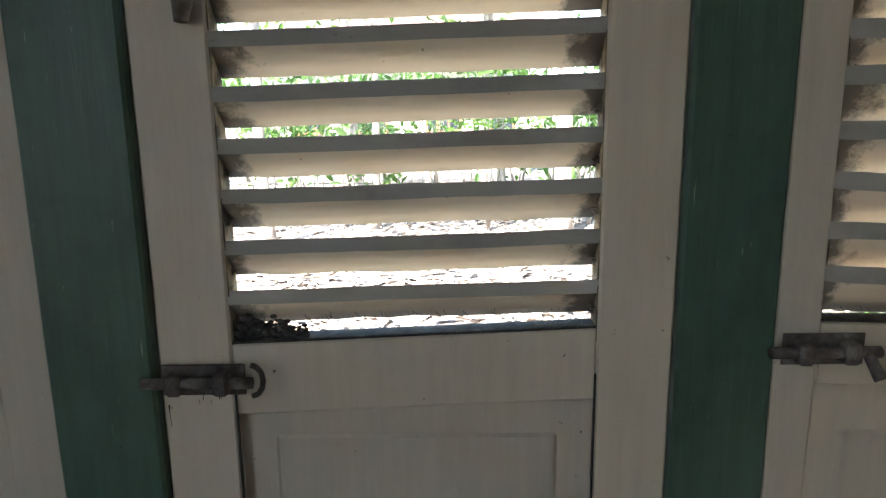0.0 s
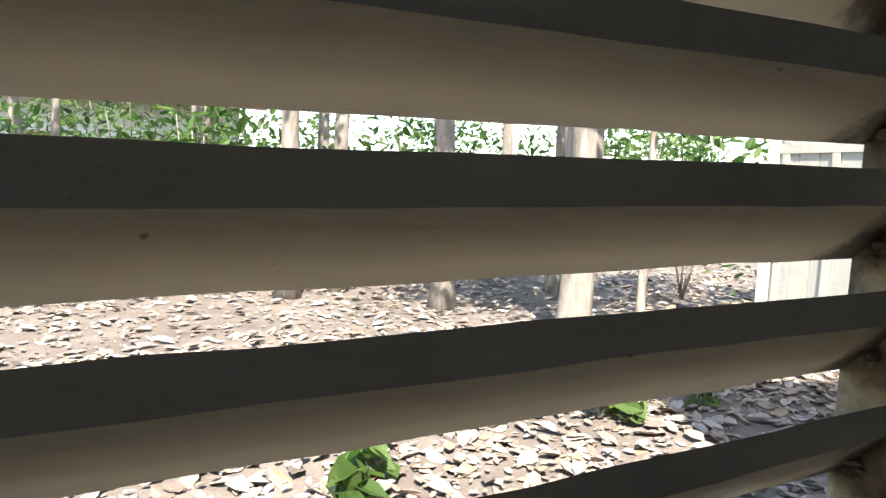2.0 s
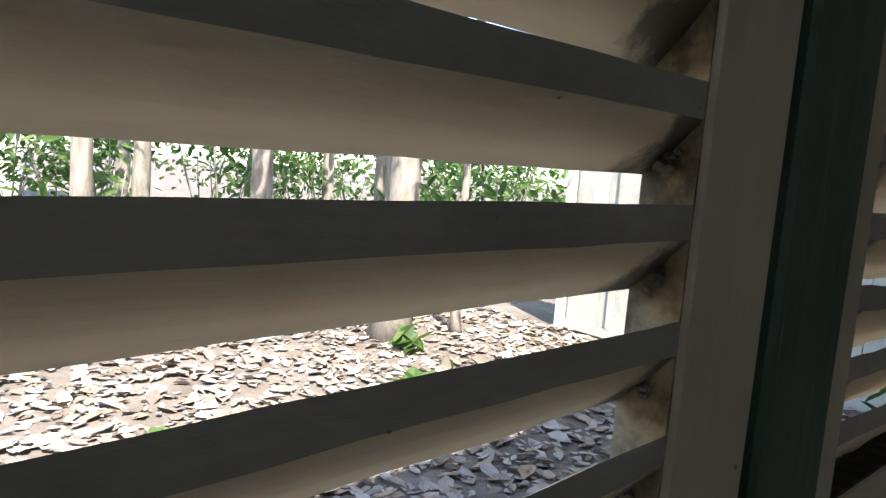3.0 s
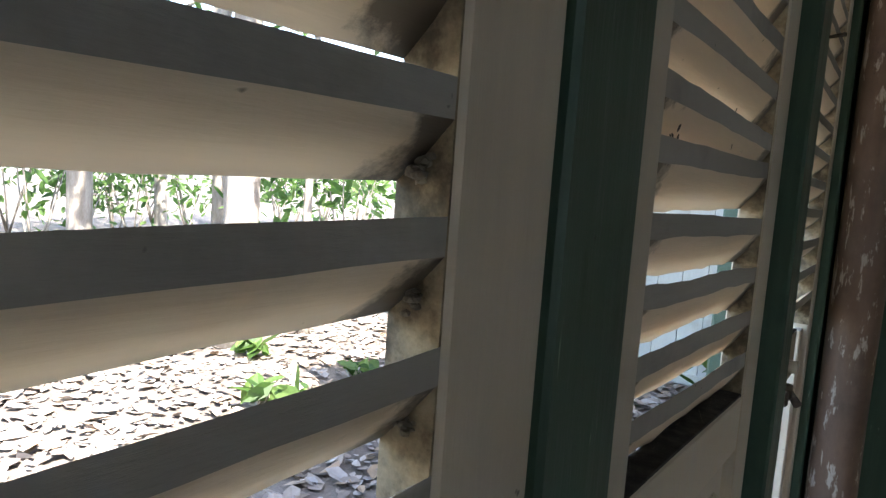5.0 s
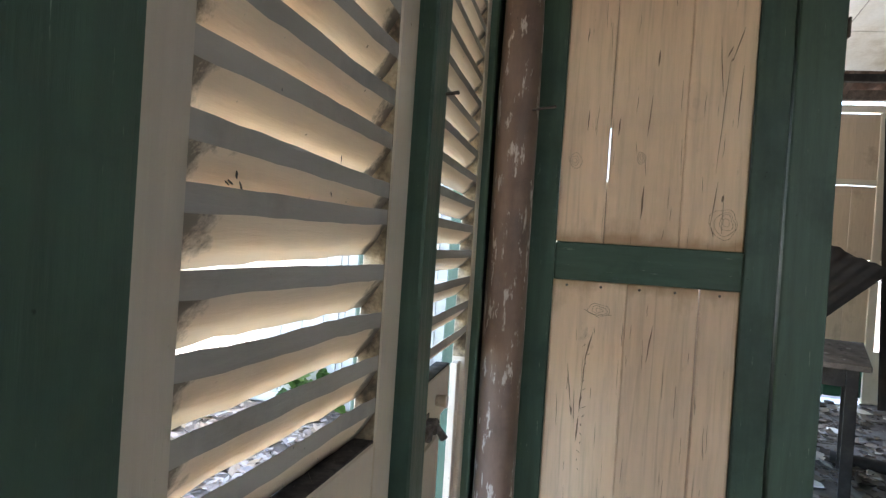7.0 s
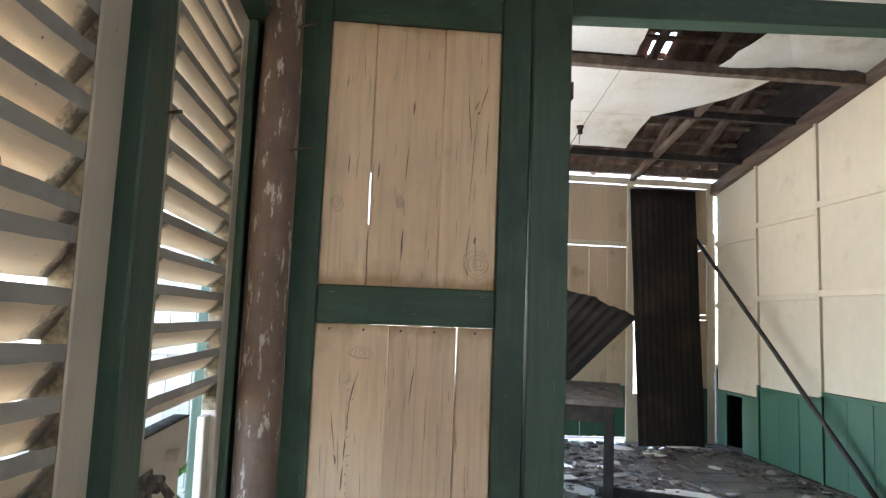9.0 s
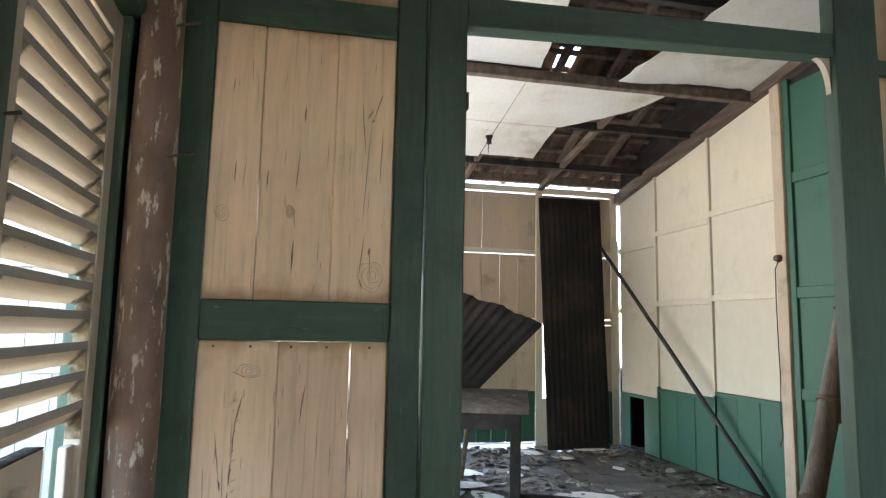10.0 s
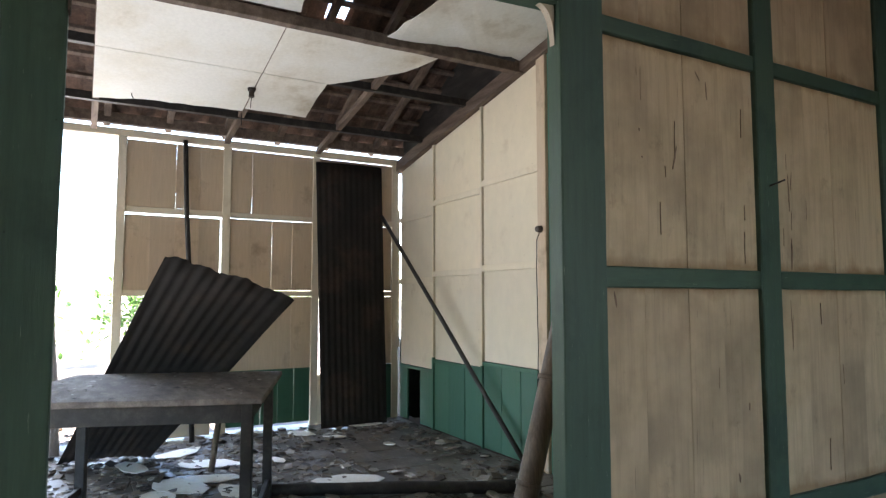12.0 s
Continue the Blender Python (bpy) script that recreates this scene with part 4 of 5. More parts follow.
def board_bm(bm, outline, sag=None):
    lo, hi = [], []
    for x, y in outline:
        s = sag(x, y) if sag else 0
        lo.append(bm.verts.new((x, y, zc(x) - s)))
        hi.append(bm.verts.new((x, y, zc(x) - s + 0.006)))
    bm.faces.new(lo)
    bm.faces.new(hi[::-1])
    k = len(lo)
    for i in range(k):
        bm.faces.new((lo[i], lo[(i + 1) % k], hi[(i + 1) % k], hi[i]))


cb = bmesh.new()
board_bm(cb, ragged([(4.64, -0.93, 0), (5.41, -0.93, 0), (5.41, -2.075, 0), (4.64, -2.075, 0)], 1))
board_bm(cb, ragged([(5.418, -0.93, 0), (6.22, -0.93, 1), (6.13, -1.3, 1), (6.1, -2.07, 0), (5.418, -2.07, 0)], 2))
board_bm(cb, ragged([(4.64, -2.083, 0), (5.41, -2.083, 0), (5.41, -2.62, 1), (5.12, -3.0, 1), (5.02, -3.12, 1), (4.64, -3.33, 0)], 3))
board_bm(cb, ragged([(5.418, -2.08, 0), (6.05, -2.083, 1), (6.06, -2.62, 1), (5.72, -2.6, 1), (5.418, -2.6, 0)], 4))
board_bm(cb, ragged([(4.55, -0.02, 0), (4.55, -2.12, 1), (3.5, -2.0, 1), (2.0, -2.1, 0), (2.0, -0.02, 0)], 5))
board_bm(cb, ragged([(4.55, -2.75, 1), (4.55, -4.0, 0), (2.0, -4.0, 0), (2.0, -3.1, 1), (3.6, -3.0, 1)], 6), lambda x, y: 0.05 * max(0, 1 - abs(y + 2.85) / 0.5))
tagged(mesh_object("ceiling_far", cb, M_CEIL), "torn white ceiling boards, stained and partly fallen", "ceiling", kind="structure")

rf = thing("roof", "old clay tile roof on battens seen through the torn ceiling", "roof", kind="structure")
for i in range(9):
    y = -4.2 + i * 0.52
    part("rafter", prism_bm([(1.9, y, zr(1.9) - 0.13), (7.02, y, zr(7.02) - 0.1), (7.02, y, zr(7.02) - 0.04), (1.9, y, zr(1.9) - 0.04)], 0.055, (0, 1, 0)), M_RAW, rf)
for i in range(20):
    x = 2.0 + i * 0.25
    part("batten", prism_bm([(x, -4.4, zr(x) - 0.038), (x + 0.035, -4.4, zr(x + 0.035) - 0.038), (x + 0.035, -4.4, zr(x + 0.035) - 0.012), (x, -4.4, zr(x) - 0.012)], 4.5, (0, 1, 0)), M_RAW, rf)


def tile_mesh(name):
    """One curved clay tile with a thick lower lip."""
    v, fcs = [], []
    k = 6
    for r, (dx, dz) in enumerate(((-0.02, 0.02), (0.27, 0.0))):
        for th in (0, 0.012):
            for i in range(k + 1):
                t = i / k
                v.append((dx, -0.115 + 0.23 * t, dz + th + 0.016 * math.sin(t * math.tau)))
    n = k + 1
    for i in range(k):
        fcs += [(i, i + 1, 2 * n + i + 1, 2 * n + i), (n + i, 3 * n + i, 3 * n + i + 1, n + i + 1), (i, n + i, n + i + 1, i + 1), (2 * n + i, 2 * n + i + 1, 3 * n + i + 1, 3 * n + i)]
    fcs += [(0, 2 * n, 3 * n, n), (k, n + k, 3 * n + k, 2 * n + k)]
    me = bpy.data.meshes.new(name)
    me.from_pydata(v, [], fcs)
    me.materials.append(M_ROOF)
    return me


TM = tile_mesh("roof_tile")
rng = random.Random(21)
far_v, far_f = [], []
slope = math.atan(0.42)
for i in range(20):
    for j in range(21):
        x, y = 2.0 + i * 0.25, -4.35 + j * 0.21
        gone = rng.random() < 0.016 and -4.0 < y < -1.6 and 3.4 < x < 6.6
        if gone:
            continue
        m = Matrix.Translation((x, y + rng.uniform(-0.008, 0.008), zr(x) + rng.uniform(-0.002, 0.008))) @ Matrix.Rotation(slope, 4, "Y") @ Matrix.Rotation(rng.uniform(-0.04, 0.04), 4, "Z")
        if 3.3 < x < 7.0 and -4.2 < y < -1.3:
            o = new("tile", TM)
            o.parent, o.matrix_local = rf, m
        else:
            b = len(far_v)
            far_v += [tuple(m @ q.co) for q in TM.vertices]
            far_f += [tuple(b + q for q in p.vertices) for p in TM.polygons]
tagged(raw_part("tiles", far_v, far_f, M_ROOF, rf), kind="stuff")
# Unseen wall; opening added, its low head keeps sky off the south wall.
for nm, b in (("wall_far_north", (5.4, XE, 0, 3.6)), ("wall_far_north_head", (1.951, 5.4, 1.5, 3.6)), ("wall_far_north_sill", (1.951, 5.4, 0, 0.3))):
    tagged(mesh_object(nm, box_bm(b[0], b[1], 0.0, 0.06, b[2], b[3]), M_WALLROOM), "unseen wall of the far room, opening added for light", "wall", kind="structure")
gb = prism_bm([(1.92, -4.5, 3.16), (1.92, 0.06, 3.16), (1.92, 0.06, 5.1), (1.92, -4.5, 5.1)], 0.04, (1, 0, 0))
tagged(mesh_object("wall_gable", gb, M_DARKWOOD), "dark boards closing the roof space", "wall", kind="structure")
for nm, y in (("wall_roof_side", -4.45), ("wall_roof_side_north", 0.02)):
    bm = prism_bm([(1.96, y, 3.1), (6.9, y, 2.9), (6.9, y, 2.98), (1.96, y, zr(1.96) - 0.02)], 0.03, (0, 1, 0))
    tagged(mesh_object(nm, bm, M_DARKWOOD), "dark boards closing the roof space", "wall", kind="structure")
# bulb holder on its wire
lamp = thing("bulb_holder", "empty black bulb holder hanging from the ceiling", "lamp")
zs = zc(5.68)
part("rose", rod_bm((5.68, -2.055, zs + 0.001), (5.68, -2.055, zs - 0.02), 0.035, 0.03, 14, 3), M_IRON, lamp)
part("socket", rod_bm((5.68, -2.055, zs - 0.02), (5.68, -2.055, zs - 0.07), 0.02, 0.024, 12, 3), M_IRON, lamp)
part("wire", rod_bm((5.68, -2.055, zs - 0.07), (5.69, -2.05, zs - 0.16), 0.004, 0.003, 6, 4), M_IRON, lamp)

# floor of the far room, tile by tile
gr = mesh_object("floor_far", box_bm(1.952, 7.2, -4.1, 0.06, -0.1, -0.004), M_GROUT)
tagged(gr, "worn grey cement tile floor covered in dust and rubble", "floor", kind="structure")
tm = bpy.data.meshes.new("floor_tile")
tb = worn_box(-0.148, 0.148, -0.148, 0.148, -0.02, 0, 0.003, 0.0, 9)
tb.to_mesh(tm)
tb.free()
tm.materials.append(M_TILE)
rng = random.Random(4)
for i in range(17):
    for j in range(13):
        x, y = 2.11 + i * 0.3, -3.81 + j * 0.3
        o = new("tile", tm)
        o.parent = gr
        o.matrix_local = Matrix.Translation((x, y, rng.uniform(-0.003, 0.003))) @ Euler((rng.gauss(0, 0.006), rng.gauss(0, 0.006), rng.gauss(0, 0.006))).to_matrix().to_4x4()

# rubble and dust
rng = random.Random(77)
vv, ff = [], []
for _ in range(9500):
    x, y = rng.uniform(2.1, 6.85), rng.uniform(-3.9, -0.1)
    d = noise.noise(Vector((x * 1.1, y * 1.1, 2)))
    if rng.random() > 0.42 + d * 0.9 + (0.25 if y > -2.4 else 0):
        continue
    s = rng.choice((0.012, 0.018, 0.025, 0.035, 0.055)) * rng.uniform(0.6, 1.3)
    k = rng.randint(4, 6)
    a0 = rng.uniform(0, 6.28)
    h = s * rng.uniform(0.05, 0.26)
    tx, ty = rng.gauss(0, 0.25), rng.gauss(0, 0.25)
    b = len(vv)
    for top in (0, 1):
        for q in range(k):
            a = a0 + q * math.tau / k
            r = s * rng.uniform(0.7, 1.2) * (0.9 if top else 1)
            dx, dy = r * math.cos(a), r * math.sin(a) * 0.8
            vv.append((x + dx, y + dy, 0.002 + top * h + max(0, dx * tx + dy * ty)))
    ff += [tuple(range(b, b + k))[::-1], tuple(range(b + k, b + 2 * k))]
    ff += [(b + q, b + (q + 1) % k, b + k + (q + 1) % k, b + k + q) for q in range(k)]
tagged(raw_part("rubble", vv, ff, M_RUBBLE), "crumbled plaster, tile and leaf rubble on the floor", "rubble", kind="stuff")


def shard(x, y, sx, sy, rot, seed, z=0.012):
    r = random.Random(seed)
    pts = []
    k = r.randint(6, 9)
    for q in range(k):
        a = q * math.tau / k + r.uniform(-0.2, 0.2)
        rad = r.uniform(0.75, 1.1)
        px, py = sx * rad * math.cos(a), sy * rad * math.sin(a)
        pts.append((x + px * math.cos(rot) - py * math.sin(rot), y + px * math.sin(rot) + py * math.cos(rot), z + r.uniform(0, 0.006)))
    o = mesh_object("ceiling_shard", prism_bm(pts, 0.006, (0, 0, 1)), M_CEIL)
    return tagged(o, "broken white ceiling board piece lying on the floor", "debris", "fallen ceiling pieces")


for i, a in enumerate(((4.8, -2.6, 0.3, 0.15, 1.3), (5.2, -1.55, 0.28, 0.16, 0.6), (5.75, -1.8, 0.26, 0.14, 1.1), (5.0, -1.4, 0.2, 0.12, 0.2), (6.2, -1.65, 0.24, 0.12, 2.2), (4.9, -1.85, 0.22, 0.12, 0.2), (5.3, -1.75, 0.25, 0.13, 1.2), (4.75, -2.35, 0.12, 0.07, 2.0), (6.5, -2.75, 0.16, 0.09, 0.5), (6.62, -3.45, 0.2, 0.09, 1.5), (6.2, -3.0, 0.12, 0.06, 1.0), (5.6, -2.3, 0.1, 0.06, 0.4), (5.9, -1.3, 0.22, 0.1, 0.3), (4.3, -1.6, 0.2, 0.1, 0.7), (5.7, -3.3, 0.08, 0.05, 0.2), (6.75, -2.4, 0.1, 0.06, 0.8))):
    shard(*a, 600 + i)

# corrugated sheets
def corrugated(name, c00, c10, c11, c01, waves, amp, label, curl=0.0, torn=0.0, seed=0):
    """A sheet between four corners (00-10 across the foot, 01-11 across the head), waves across its width."""
    c00, c10, c11, c01 = (Vector(c) for c in (c00, c10, c11, c01))
    nrm = (c10 - c00).cross(c01 - c00).normalized()
    nu, nv = waves * 6, 14
    v, fcs = [], []
    for side in (0, 0.0015):
        for j in range(nv + 1):
            t = j / nv
            for i in range(nu + 1):
                s = i / nu
                tt = t
                if j == nv:
                    tt = t + torn * noise.noise(Vector((seed, s * 6, 0)))
                p = c00.lerp(c10, s).lerp(c01.lerp(c11, s), tt)
                v.append(p + nrm * (side + amp * math.sin(s * waves * math.tau) + curl * (abs(s - 0.5) * 2) ** 3 + 0.01 * noise.noise(Vector((seed, s * 2, t * 3)))))
    n1 = (nu + 1) * (nv + 1)
    for j in range(nv):
        for i in range(nu):
            a = j * (nu + 1) + i
            fcs += [(a, a + 1, a + nu + 2, a + nu + 1), (n1 + a, n1 + a + nu + 1, n1 + a + nu + 2, n1 + a + 1)]
    for i in range(nu):
        for a in (i, nv * (nu + 1) + i):
            fcs.append((a, a + 1, n1 + a + 1, n1 + a))
    for j in range(nv):
        for a in (j * (nu + 1), j * (nu + 1) + nu):
            fcs.append((a, a + nu + 1, n1 + a + nu + 1, n1 + a))
    o = raw_part(name, v, fcs, M_IRON)
    for p in o.data.polygons:
        p.use_smooth = True
    return tagged(o, label, "metal sheet")


corrugated("corrugated_sheet", (6.62, -3.7, 0.01), (6.62, -3.0, 0.01), (6.84, -2.98, 2.69), (6.84, -3.715, 2.70), 11, 0.0035, "tall dark corrugated iron sheet leaning on the end wall", 0.02, 0.002, 1)
corrugated("corrugated_sheet", (6.21, -1.436, 0.03), (6.24, -0.8, 0.05), (4.30, -1.31, 1.53), (4.32, -2.04, 1.29), 11, 0.0038, "dark corrugated iron sheet slumped over the table edge", -0.03, 0.02, 2)

# table
tbl = thing("table", "old dark wooden table with a dusty top", "table")
U, V = Vector((0.942, -0.334, 0)), Vector((0.334, 0.942, 0))
TM4 = Matrix(((U.x, V.x, 0, 3.60), (U.y, V.y, 0, -1.69), (0, 0, 1, 0), (0, 0, 0, 1)))


def on_table(bm):
    bm.transform(TM4)
    return bm


part("tabletop", on_table(worn_box(0, 1.17, 0, 1.25, 0.775, 0.805, 0.004, 0.002, 0.2, seed=700)), M_DUSTTOP, tbl, "dark dusty boarded top")
for i, (a, b) in enumerate(((0.05, 0.05), (1.08, 0.05), (0.05, 1.15), (1.08, 1.15))):
    part("leg", on_table(worn_box(a, a + 0.055, b, b + 0.055, 0, 0.775, 0.003, 0.002, seed=710 + i)), M_DARKWOOD, tbl)
for i, b in enumerate(((0.105, 1.08, 0.062, 0.087), (0.105, 1.08, 1.162, 1.187))):
    part("apron", on_table(worn_box(*b, 0.68, 0.774, 0.002, 0.001, seed=720 + i)), M_DARKWOOD, tbl)
    part("stretcher", on_table(worn_box(*b, 0.1, 0.14, 0.002, 0.001, seed=725 + i)), M_DARKWOOD, tbl)
for i, a in enumerate((0.062, 1.095)):
    part("apron", on_table(worn_box(a, a + 0.025, 0.105, 1.15, 0.68, 0.774, 0.002, 0.001, seed=730 + i)), M_DARKWOOD, tbl)
rng = random.Random(31)
vv, ff = [], []
for _ in range(220):
    p = TM4 @ Vector((rng.uniform(0.03, 1.14), rng.uniform(0.03, 1.2), 0.808))
    s = rng.uniform(0.008, 0.03)
    a0, b = rng.uniform(0, 6.28), len(vv)
    vv += [(p.x + s * rng.uniform(0.6, 1.2) * math.cos(a0 + q * 1.571), p.y + s * 0.7 * math.sin(a0 + q * 1.571), p.z + rng.uniform(0, 0.006)) for q in range(4)]
    ff.append((b, b + 1, b + 2, b + 3))
tagged(raw_part("table_debris", vv, ff, M_RUBBLE), "dry leaves and plaster flakes on the table", "debris", kind="stuff")

# loose wires under the torn ceiling
for i, (x, y, ln) in enumerate(((3.75, -1.55, 0.22), (3.6, -1.85, 0.08), (6.15, -2.07, 0.14), (6.05, -1.2, 0.06))):
    o = mesh_object("wire", rod_bm((x, y, zc(x) + 0.002), (x + 0.02, y - 0.015, zc(x) - ln), 0.0045, 0.003, 6, 6, 0.012, 60 + i), M_IRON)
    tagged(o, "loose dark wire hanging from the ceiling boards", "wire")

kw = bmesh.new()
wp = [Vector((4.345, YS + 0.04, 1.79)), Vector((4.40, YS + 0.03, 1.72)), Vector((4.405, YS + 0.028, 1.3)), Vector((4.395, YS + 0.028, 0.9)), Vector((4.41, YS + 0.028, 0.62)), Vector((4.39, YS + 0.028, 0.5)), Vector((4.43, YS + 0.028, 0.42))]
for p0, p1 in zip(wp, wp[1:]):
    rod_bm(p0, p1, 0.0035, seg=6, rings=4, bend=0.003, seed=p0.z, bm=kw)
tagged(mesh_object("wire", kw, M_IRON), "thin dark wire hanging down the wall from the knob", "wire")

# poles and sticks
def stick(a, b, r, mat, label, seed, r1=None, bend=0.01, name="pole"):
    o = mesh_object(name, rod_bm(a, b, r, r1, 10, 12, bend, seed), mat)
    return tagged(o, label, "pole")


stick((4.52, -3.90, 0.02), (6.80, -3.70, 2.15), 0.02, M_DARKWOOD, "thin dark pole leaning from the floor to the iron sheet", 5)
stick((6.55, -1.80, 0.02), (6.86, -1.713, 2.76), 0.022, M_DARKWOOD, "thin dark pole standing against the end wall", 6)
stick((5.48, -1.79, 0.02), (5.30, -1.84, 0.85), 0.022, M_RAW, "short stick propping the iron sheet by the table", 7)
stick((4.75, -1.95, 0.045), (4.02, -3.5, 0.045), 0.04, M_DARKWOOD, "dark pole lying on the tiled floor", 8)
ladder = thing("ladder", "brown bamboo ladder leaning behind the door jamb", "ladder")
LA, LB = Vector((2.15, -1.99, 0.03)), Vector((2.22, -2.70, 2.32))
pb = rod_bm(LA, LB, 0.04, 0.034, 14, 26, 0.006, 9)
for q in range(1, 7):
    c = LA.lerp(LB, q / 7)
    d = (LB - LA).normalized() * 0.008
    rod_bm(c - d, c + d, 0.0425, 0.0415, 14, 1, 0.0, q, pb)
part("rail", pb, M_BAMBOO, ladder, "bamboo rail with swollen nodes")
off = Vector((0.05, -0.42, 0.0))
part("rail", rod_bm(LA + off, LB + off, 0.038, 0.033, 14, 16, 0.006, 19), M_BAMBOO, ladder)
for q in range(6):
    c = LA.lerp(LB, (0.16 + q * 0.40) / 2.4)
    part("rung", rod_bm(c - off * 0.04, c + off * 1.06, 0.02, 0.02, 10, 4, 0.004, q), M_RAW, ladder)
stick((6.55, -0.75, 0.02), (6.84, -0.62, 1.95), 0.06, M_BARK, "rough grey pole beside the garden opening", 10, 0.04, 0.03)

# ---- garden ----
GZ = -0.25
g = mesh_object("ground", box_bm(-400, 400, -400, 400, GZ - 0.2, GZ), M_SOIL)
tagged(g, "dry brown garden soil strewn with leaves", "ground", kind="structure")
rng = random.Random(5)
vv, ff = [], []


def add_leaf(c, s, yaw, tiltx, tilty, fold, ratio=0.55):
    b = len(vv)
    m = Matrix.Translation(c) @ Euler((tiltx, tilty, yaw)).to_matrix().to_4x4()
    for p in ((-1, 0, 0), (-0.35, ratio, fold), (0.5, ratio * 0.8, fold), (1, 0, 0.1), (0.5, -ratio * 0.8, fold), (-0.35, -ratio, fold), (0, 0, 0)):
        vv.append(tuple(m @ (Vector(p) * s)))
    ff.extend([(b, b + 6, b + 1), (b + 6, b + 2, b + 1), (b + 6, b + 3, b + 2), (b + 6, b + 4, b + 3), (b + 6, b + 5, b + 4), (b, b + 5, b + 6)])


for _ in range(24000):
    r = rng.random()
    x, y = rng.uniform(-5, 5.3), 0.5 + 9 * r * r
    if r > 0.75:
        x = rng.uniform(-9, 11)
    s = rng.choice((0.02, 0.032, 0.045, 0.07)) * rng.uniform(0.7, 1.25)
    add_leaf((x, y, GZ + 0.012 + rng.uniform(0, 0.02)), s, rng.uniform(0, 6.28), rng.gauss(0, 0.2), rng.gauss(0, 0.2), rng.choice((-0.12, 0.1, 0.25)))
for _ in range(1500):
    add_leaf((rng.uniform(7.3, 14), rng.uniform(-5, 3), GZ + 0.015), rng.uniform(0.04, 0.09), rng.uniform(0, 6.28), rng.gauss(0, 0.22), rng.gauss(0, 0.22), 0.15)
tagged(raw_part("leaf_litter", vv, ff, M_LITTER), "thick carpet of dry brown fallen leaves", "leaves", kind="stuff")


def tree(x, y, r, h, seed, crown=True, lean=(0, 0)):
    rg = random.Random(seed)
    t = thing("tree", "slim garden tree with pale grey bark and green leaves", "tree", "garden trees", at=(x, y, GZ))
    bm = rod_bm((0, 0, -0.05), (lean[0], lean[1], h), r, r * 0.55, 12, 14, 0.06, seed)
    for v in bm.verts:
        if v.co.z < 0.35:
            k = 1 + 0.45 * (0.35 - v.co.z) / 0.35
            v.co.x *= k
            v.co.y *= k
    tips = []
    for q in range(5):
        a = rg.uniform(0, 6.28)
        z0 = h * rg.uniform(0.55, 0.95)
        p0 = Vector((lean[0], lean[1], 0)) * (z0 / h) + Vector((0, 0, z0))
        p1 = p0 + Vector((math.cos(a), math.sin(a), rg.uniform(0.4, 1.0))) * rg.uniform(0.7, 1.5)
        rod_bm(p0, p1, r * 0.4, r * 0.12, 6, 5, 0.05, seed + q, bm)
        tips.append(p1)
    part("trunk", bm, M_BARK, t)
    if crown:
        global vv, ff
        vv, ff = [], []
        for p in tips + [Vector((lean[0], lean[1], h))]:
            for _ in range(130):
                c = p + Vector((rg.gauss(0, 0.5), rg.gauss(0, 0.5), rg.gauss(0, 0.4)))
                add_leaf(c, rg.uniform(0.06, 0.13), rg.uniform(0, 6.28), rg.gauss(0, 0.6), rg.gauss(0, 0.6), 0.15, 0.4)
        raw_part("crown", vv, ff, M_LEAF, t)
    return t


TREES = [(3.45, 4.45, 0.16, 5.5), (3.75, 4.75, 0.1, 5), (4.15, 4.35, 0.045, 4), (3.2, 6.6, 0.13, 6), (1.6, 7.6, 0.12, 6), (2.25, 7.9, 0.11, 6), (0.6, 9.5, 0.1, 6), (5.2, 7.2, 0.09, 5), (4.6, 9.5, 0.12, 6), (-0.9, 8.6, 0.06, 5), (-2.2, 7.2, 0.08, 5), (-3.5, 9, 0.1, 6), (2.9, 11, 0.12, 7), (6.4, 10.5, 0.12, 7), (-1.6, 11.5, 0.1, 6), (8.5, 12, 0.14, 7), (1.2, 12.5, 0.1, 7)]
for i, (x, y, r, h) in enumerate(TREES):
    rg = random.Random(i)
    tree(x, y, r, h, 900 + i, True, (rg.uniform(-0.4, 0.4), rg.uniform(-0.4, 0.4)))


def shrub(x, y, s, h, n, seed, label="leafy green shrub in the garden"):
    rg = random.Random(seed)
    t = thing("shrub", label, "shrub", "garden shrubs", at=(x, y, GZ))
    bm = bmesh.new()
    for q in range(5):
        a = rg.uniform(0, 6.28)
        rod_bm((0, 0, 0), (math.cos(a) * s * 0.5, math.sin(a) * s * 0.5, h * rg.uniform(0.6, 0.95)), 0.018, 0.006, 6, 4, 0.04, seed + q, bm)
    part("woody_base", bm, M_BARK, t)
    global vv, ff
    vv, ff = [], []
    blobs = [(rg.gauss(0, s * 0.45), rg.gauss(0, s * 0.35), h * rg.uniform(0.3, 0.95), rg.uniform(0.25, 0.5) * s) for _ in range(9)]
    for _ in range(n):
        bx, by, bz, br = rg.choice(blobs)
        c = (bx + rg.gauss(0, br), by + rg.gauss(0, br), max(0.05, bz + rg.gauss(0, br * 0.8)))
        add_leaf(c, rg.uniform(0.05, 0.14), rg.uniform(0, 6.28), rg.gauss(0, 0.6), rg.gauss(0, 0.6), 0.15, 0.42)
    raw_part("foliage", vv, ff, M_LEAF, t)
    return t


rg = random.Random(55)
for i in range(30):
    x = -11 + i * 0.9 + rg.uniform(-0.4, 0.4)
    shrub(x, rg.uniform(11, 17), rg.uniform(0.9, 1.6), rg.uniform(2.0, 4.5), 420, 1200 + i)
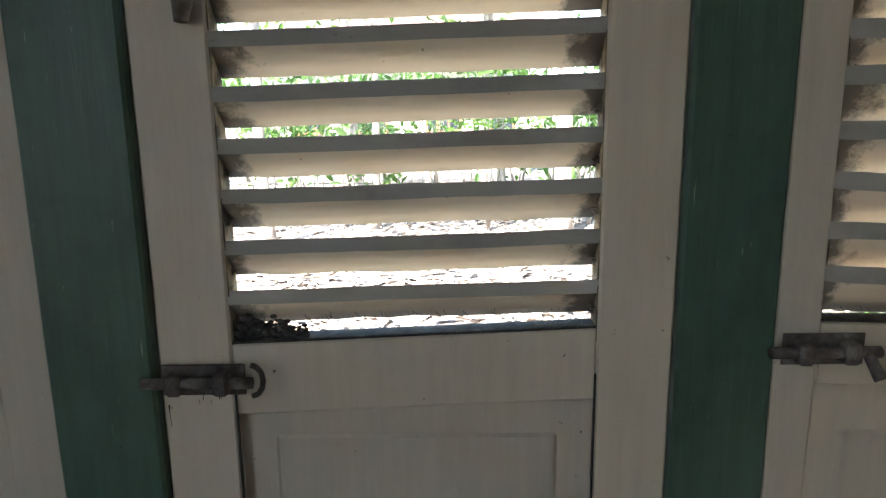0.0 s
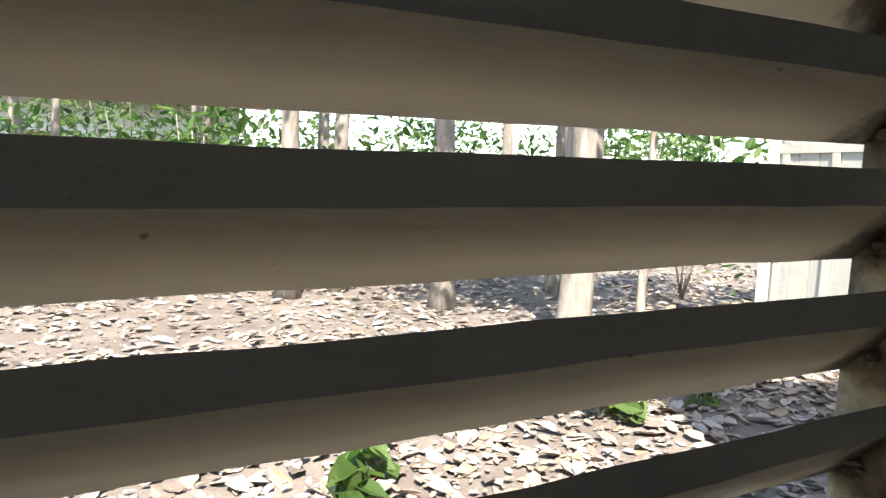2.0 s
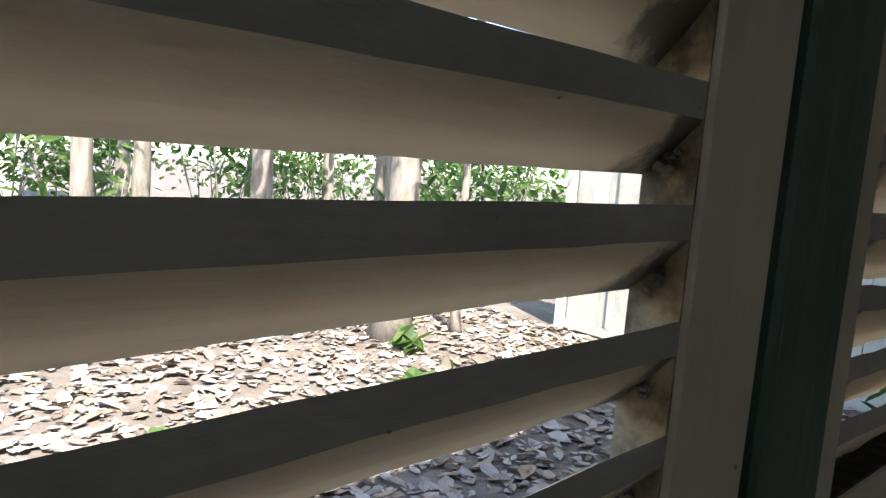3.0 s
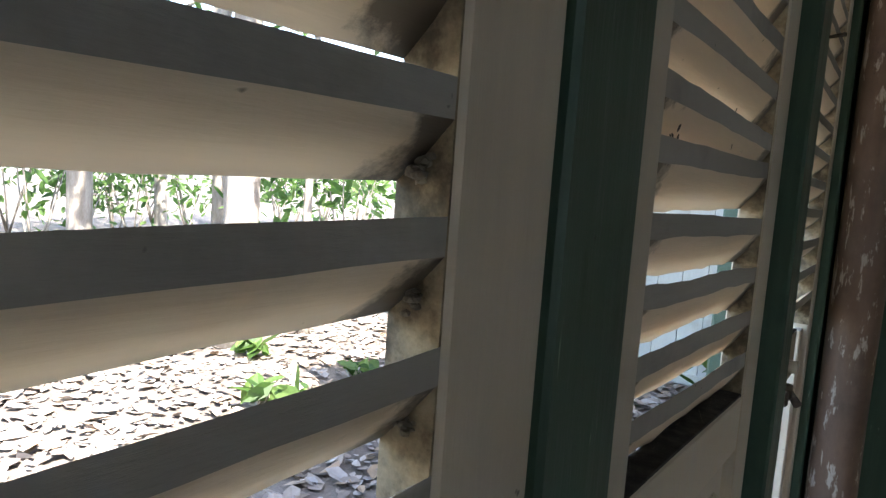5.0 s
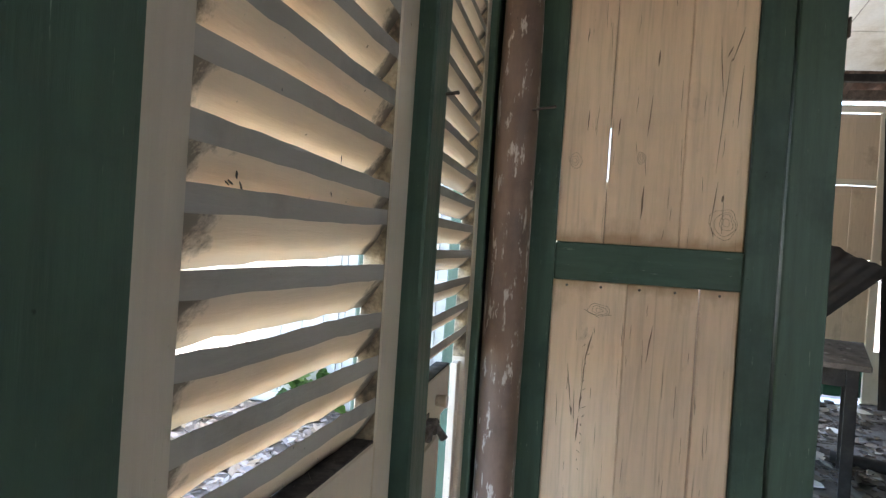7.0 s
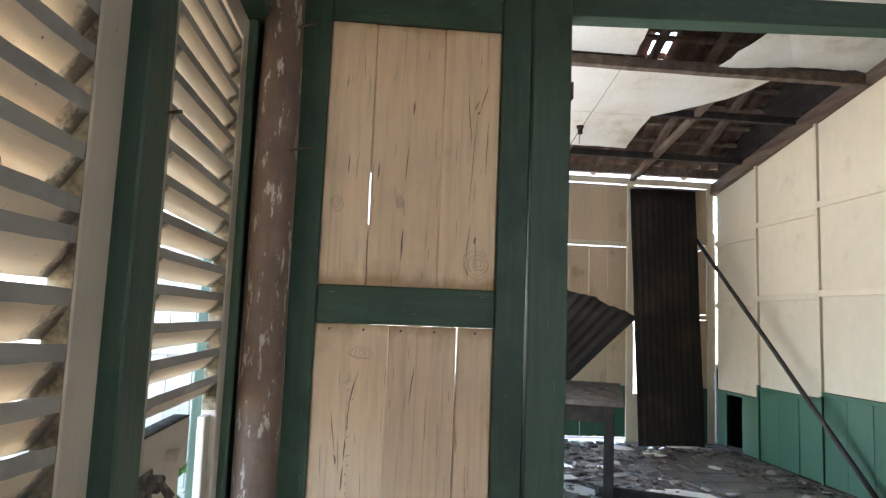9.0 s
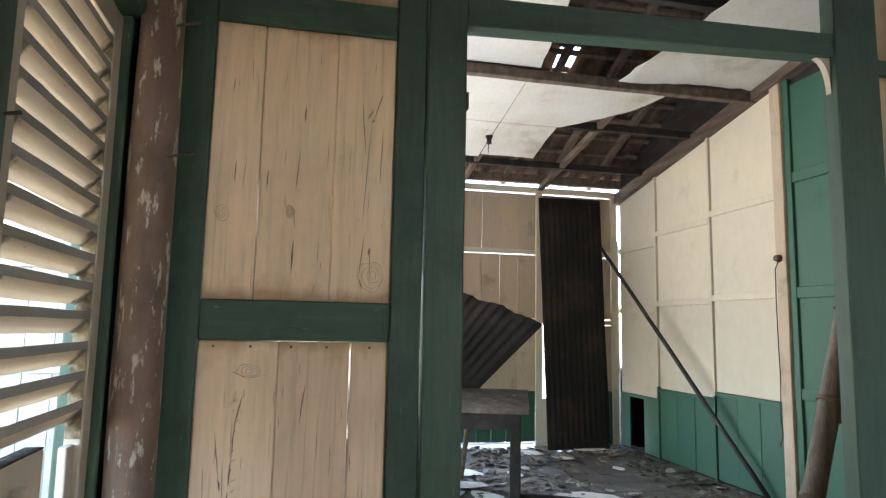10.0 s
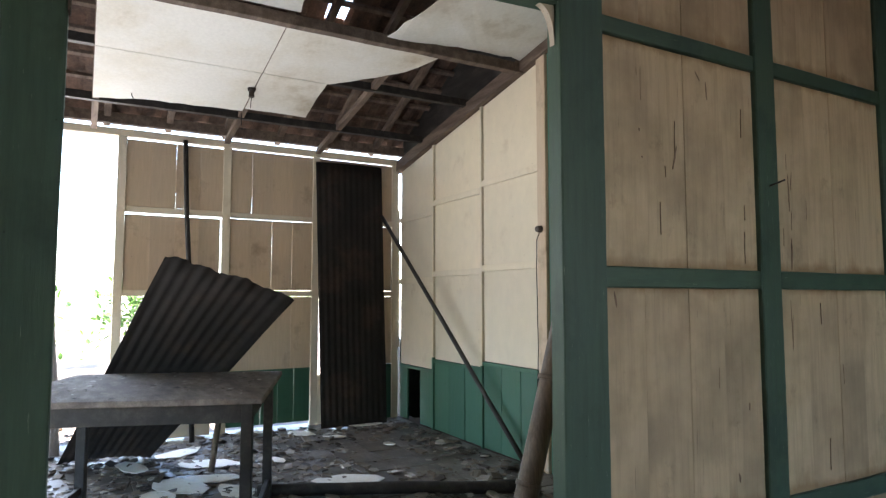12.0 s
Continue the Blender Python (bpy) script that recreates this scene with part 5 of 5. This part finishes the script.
for i in range(10):
    x = -7 + i * 1.5 + rg.uniform(-0.4, 0.4)
    shrub(x, rg.uniform(8.2, 10.2) + (1.5 if x > 5 else 0), rg.uniform(0.6, 1.0), rg.uniform(1.2, 2.4), 150, 1600 + i)
for i, (x, y) in enumerate(((16, 0.5), (17, -2), (18, 2), (17, -5), (15, 4),  (9, 4), (7.6, 5.2), (6.8, 6.4))):
    shrub(x, y, 1.0, 2.2 + 0.4 * (i % 3), 420, 1300 + i)
for i, (x, y, h) in enumerate(((5.1, 0.8, 0.3), (5.2, 1.9, 0.3))):
    shrub(x, y, 0.22, h, 60, 1500 + i, "knee-high green garden plant")
for i, (x, y, h) in enumerate(((0.95, 2.7, 0.26), (0.8, 2.55, 0.16), (2.72, 2.9, 0.18), (3.4, 2.95, 0.2), (2.6, 3.0, 0.25), (3.3, 4.0, 0.25), (-0.3, 2.0, 0.2))):
    shrub(x, y, 0.11, h * 0.8, 14, 1400 + i, "low green seedling among the dead leaves")

slab = bmesh.new()
for q, (a, b, h) in enumerate(((-1.75, -0.72, 0.1), (-1.5, -0.95, 0.16))):
    bs = worn_box(a, b, 2.75 + 0.1 * q, 3.45 - 0.1 * q, GZ + 0.004, GZ + h, 0.02, 0.02, 0.15, seed=880 + q)
    mtmp = bpy.data.meshes.new("slab_step")
    bs.to_mesh(mtmp)
    bs.free()
    slab.from_mesh(mtmp)
tagged(mesh_object("stone_step", slab, M_MOSS), "worn mossy concrete step among fallen leaves", "step")

# white boarded wing of the house, seen through the louvres
wg = thing("wing_wall", "white painted board wing of the house with a grey corner post", "wall", kind="structure")
WX = 5.4
part("corner_post", worn_box(WX - 0.03, WX + 0.1, 4.0, 4.12, GZ, 3.2, 0.004, 0.002, seed=801), M_PLASTER, wg, "pale grey corner post")
part("backing", box_bm(WX + 0.03, WX + 0.08, 0.1, 4.0, GZ, 3.2), M_WING, wg)
for i in range(20):
    y = 0.1 + i * 0.195
    part("board", worn_box(WX, WX + 0.028, y + 0.002, y + 0.193, GZ + 0.05, 3.2, 0.002, 0.001, 0.5, seed=810 + i), M_WING, wg)
for i, z in enumerate((GZ + 0.02, 0.86, 1.62, 2.6)):
    part("rail", worn_box(WX - 0.02, WX - 0.0005, 0.1, 3.999, z, z + 0.09, 0.003, 0.001, 0.4, seed=850 + i), M_WING, wg)
for i, y in enumerate((0.9, 1.75, 2.6, 3.45, 3.93)):
    for k, (z0, z1) in enumerate(((GZ + 0.11, 0.86), (0.95, 1.62), (1.71, 2.6))):
        part("stile", worn_box(WX - 0.021, WX - 0.0005, y - 0.035, y + 0.035, z0 + 0.001, z1 - 0.001, 0.003, 0.001, 0.4, seed=860 + i * 3 + k), M_WING, wg)

# neighbour's house across the garden
hs = thing("house", "white house with red-brown windows across the garden", "house", at=(-0.6, 19, GZ))
part("wall", box_bm(-5, 3.2, 0, 5, 0, 3.4), M_PLASTER, hs)
part("roof", prism_bm([(-5.6, -0.9, 3.2), (3.8, -0.9, 3.2), (3.8, 2.5, 5.2), (-5.6, 2.5, 5.2)], 0.12, (0, 0, 1)), M_ROOF, hs)
for i, x in enumerate((-3.4, -1.6, 0.6, 2.2)):
    wv = part("window", box_bm(x - 0.55, x + 0.55, -0.05, -0.001, 0.7, 2.3), M_REDWOOD, hs, "red-brown wooden window frame")
    for q in range(3):
        for r in range(3):
            part("pane", box_bm(x - 0.48 + q * 0.33, x - 0.2 + q * 0.33, -0.056, -0.051, 0.78 + r * 0.5, 1.2 + r * 0.5), M_PLATE, wv)
# low bamboo fence
fn = thing("fence", "low grey bamboo picket fence at the garden's end", "fence", at=(0, 10.4, GZ))
for i in range(54):
    x = -8 + i * 0.17
    hgt = 0.75 + 0.12 * noise.noise(Vector((i * 1.7, 0, 0)))
    o = part("picket", rod_bm((x, 0, 0), (x + 0.02 * noise.noise(Vector((i * 2.3, 1, 0))), 0, hgt), 0.018, 0.015, 6, 2, 0.0, i), M_BARK, fn)
part("fence_rail", rod_bm((-8.1, 0.025, 0.5), (1.1, 0.025, 0.5), 0.016, 0.016, 6, 12, 0.02, 3), M_BARK, fn)
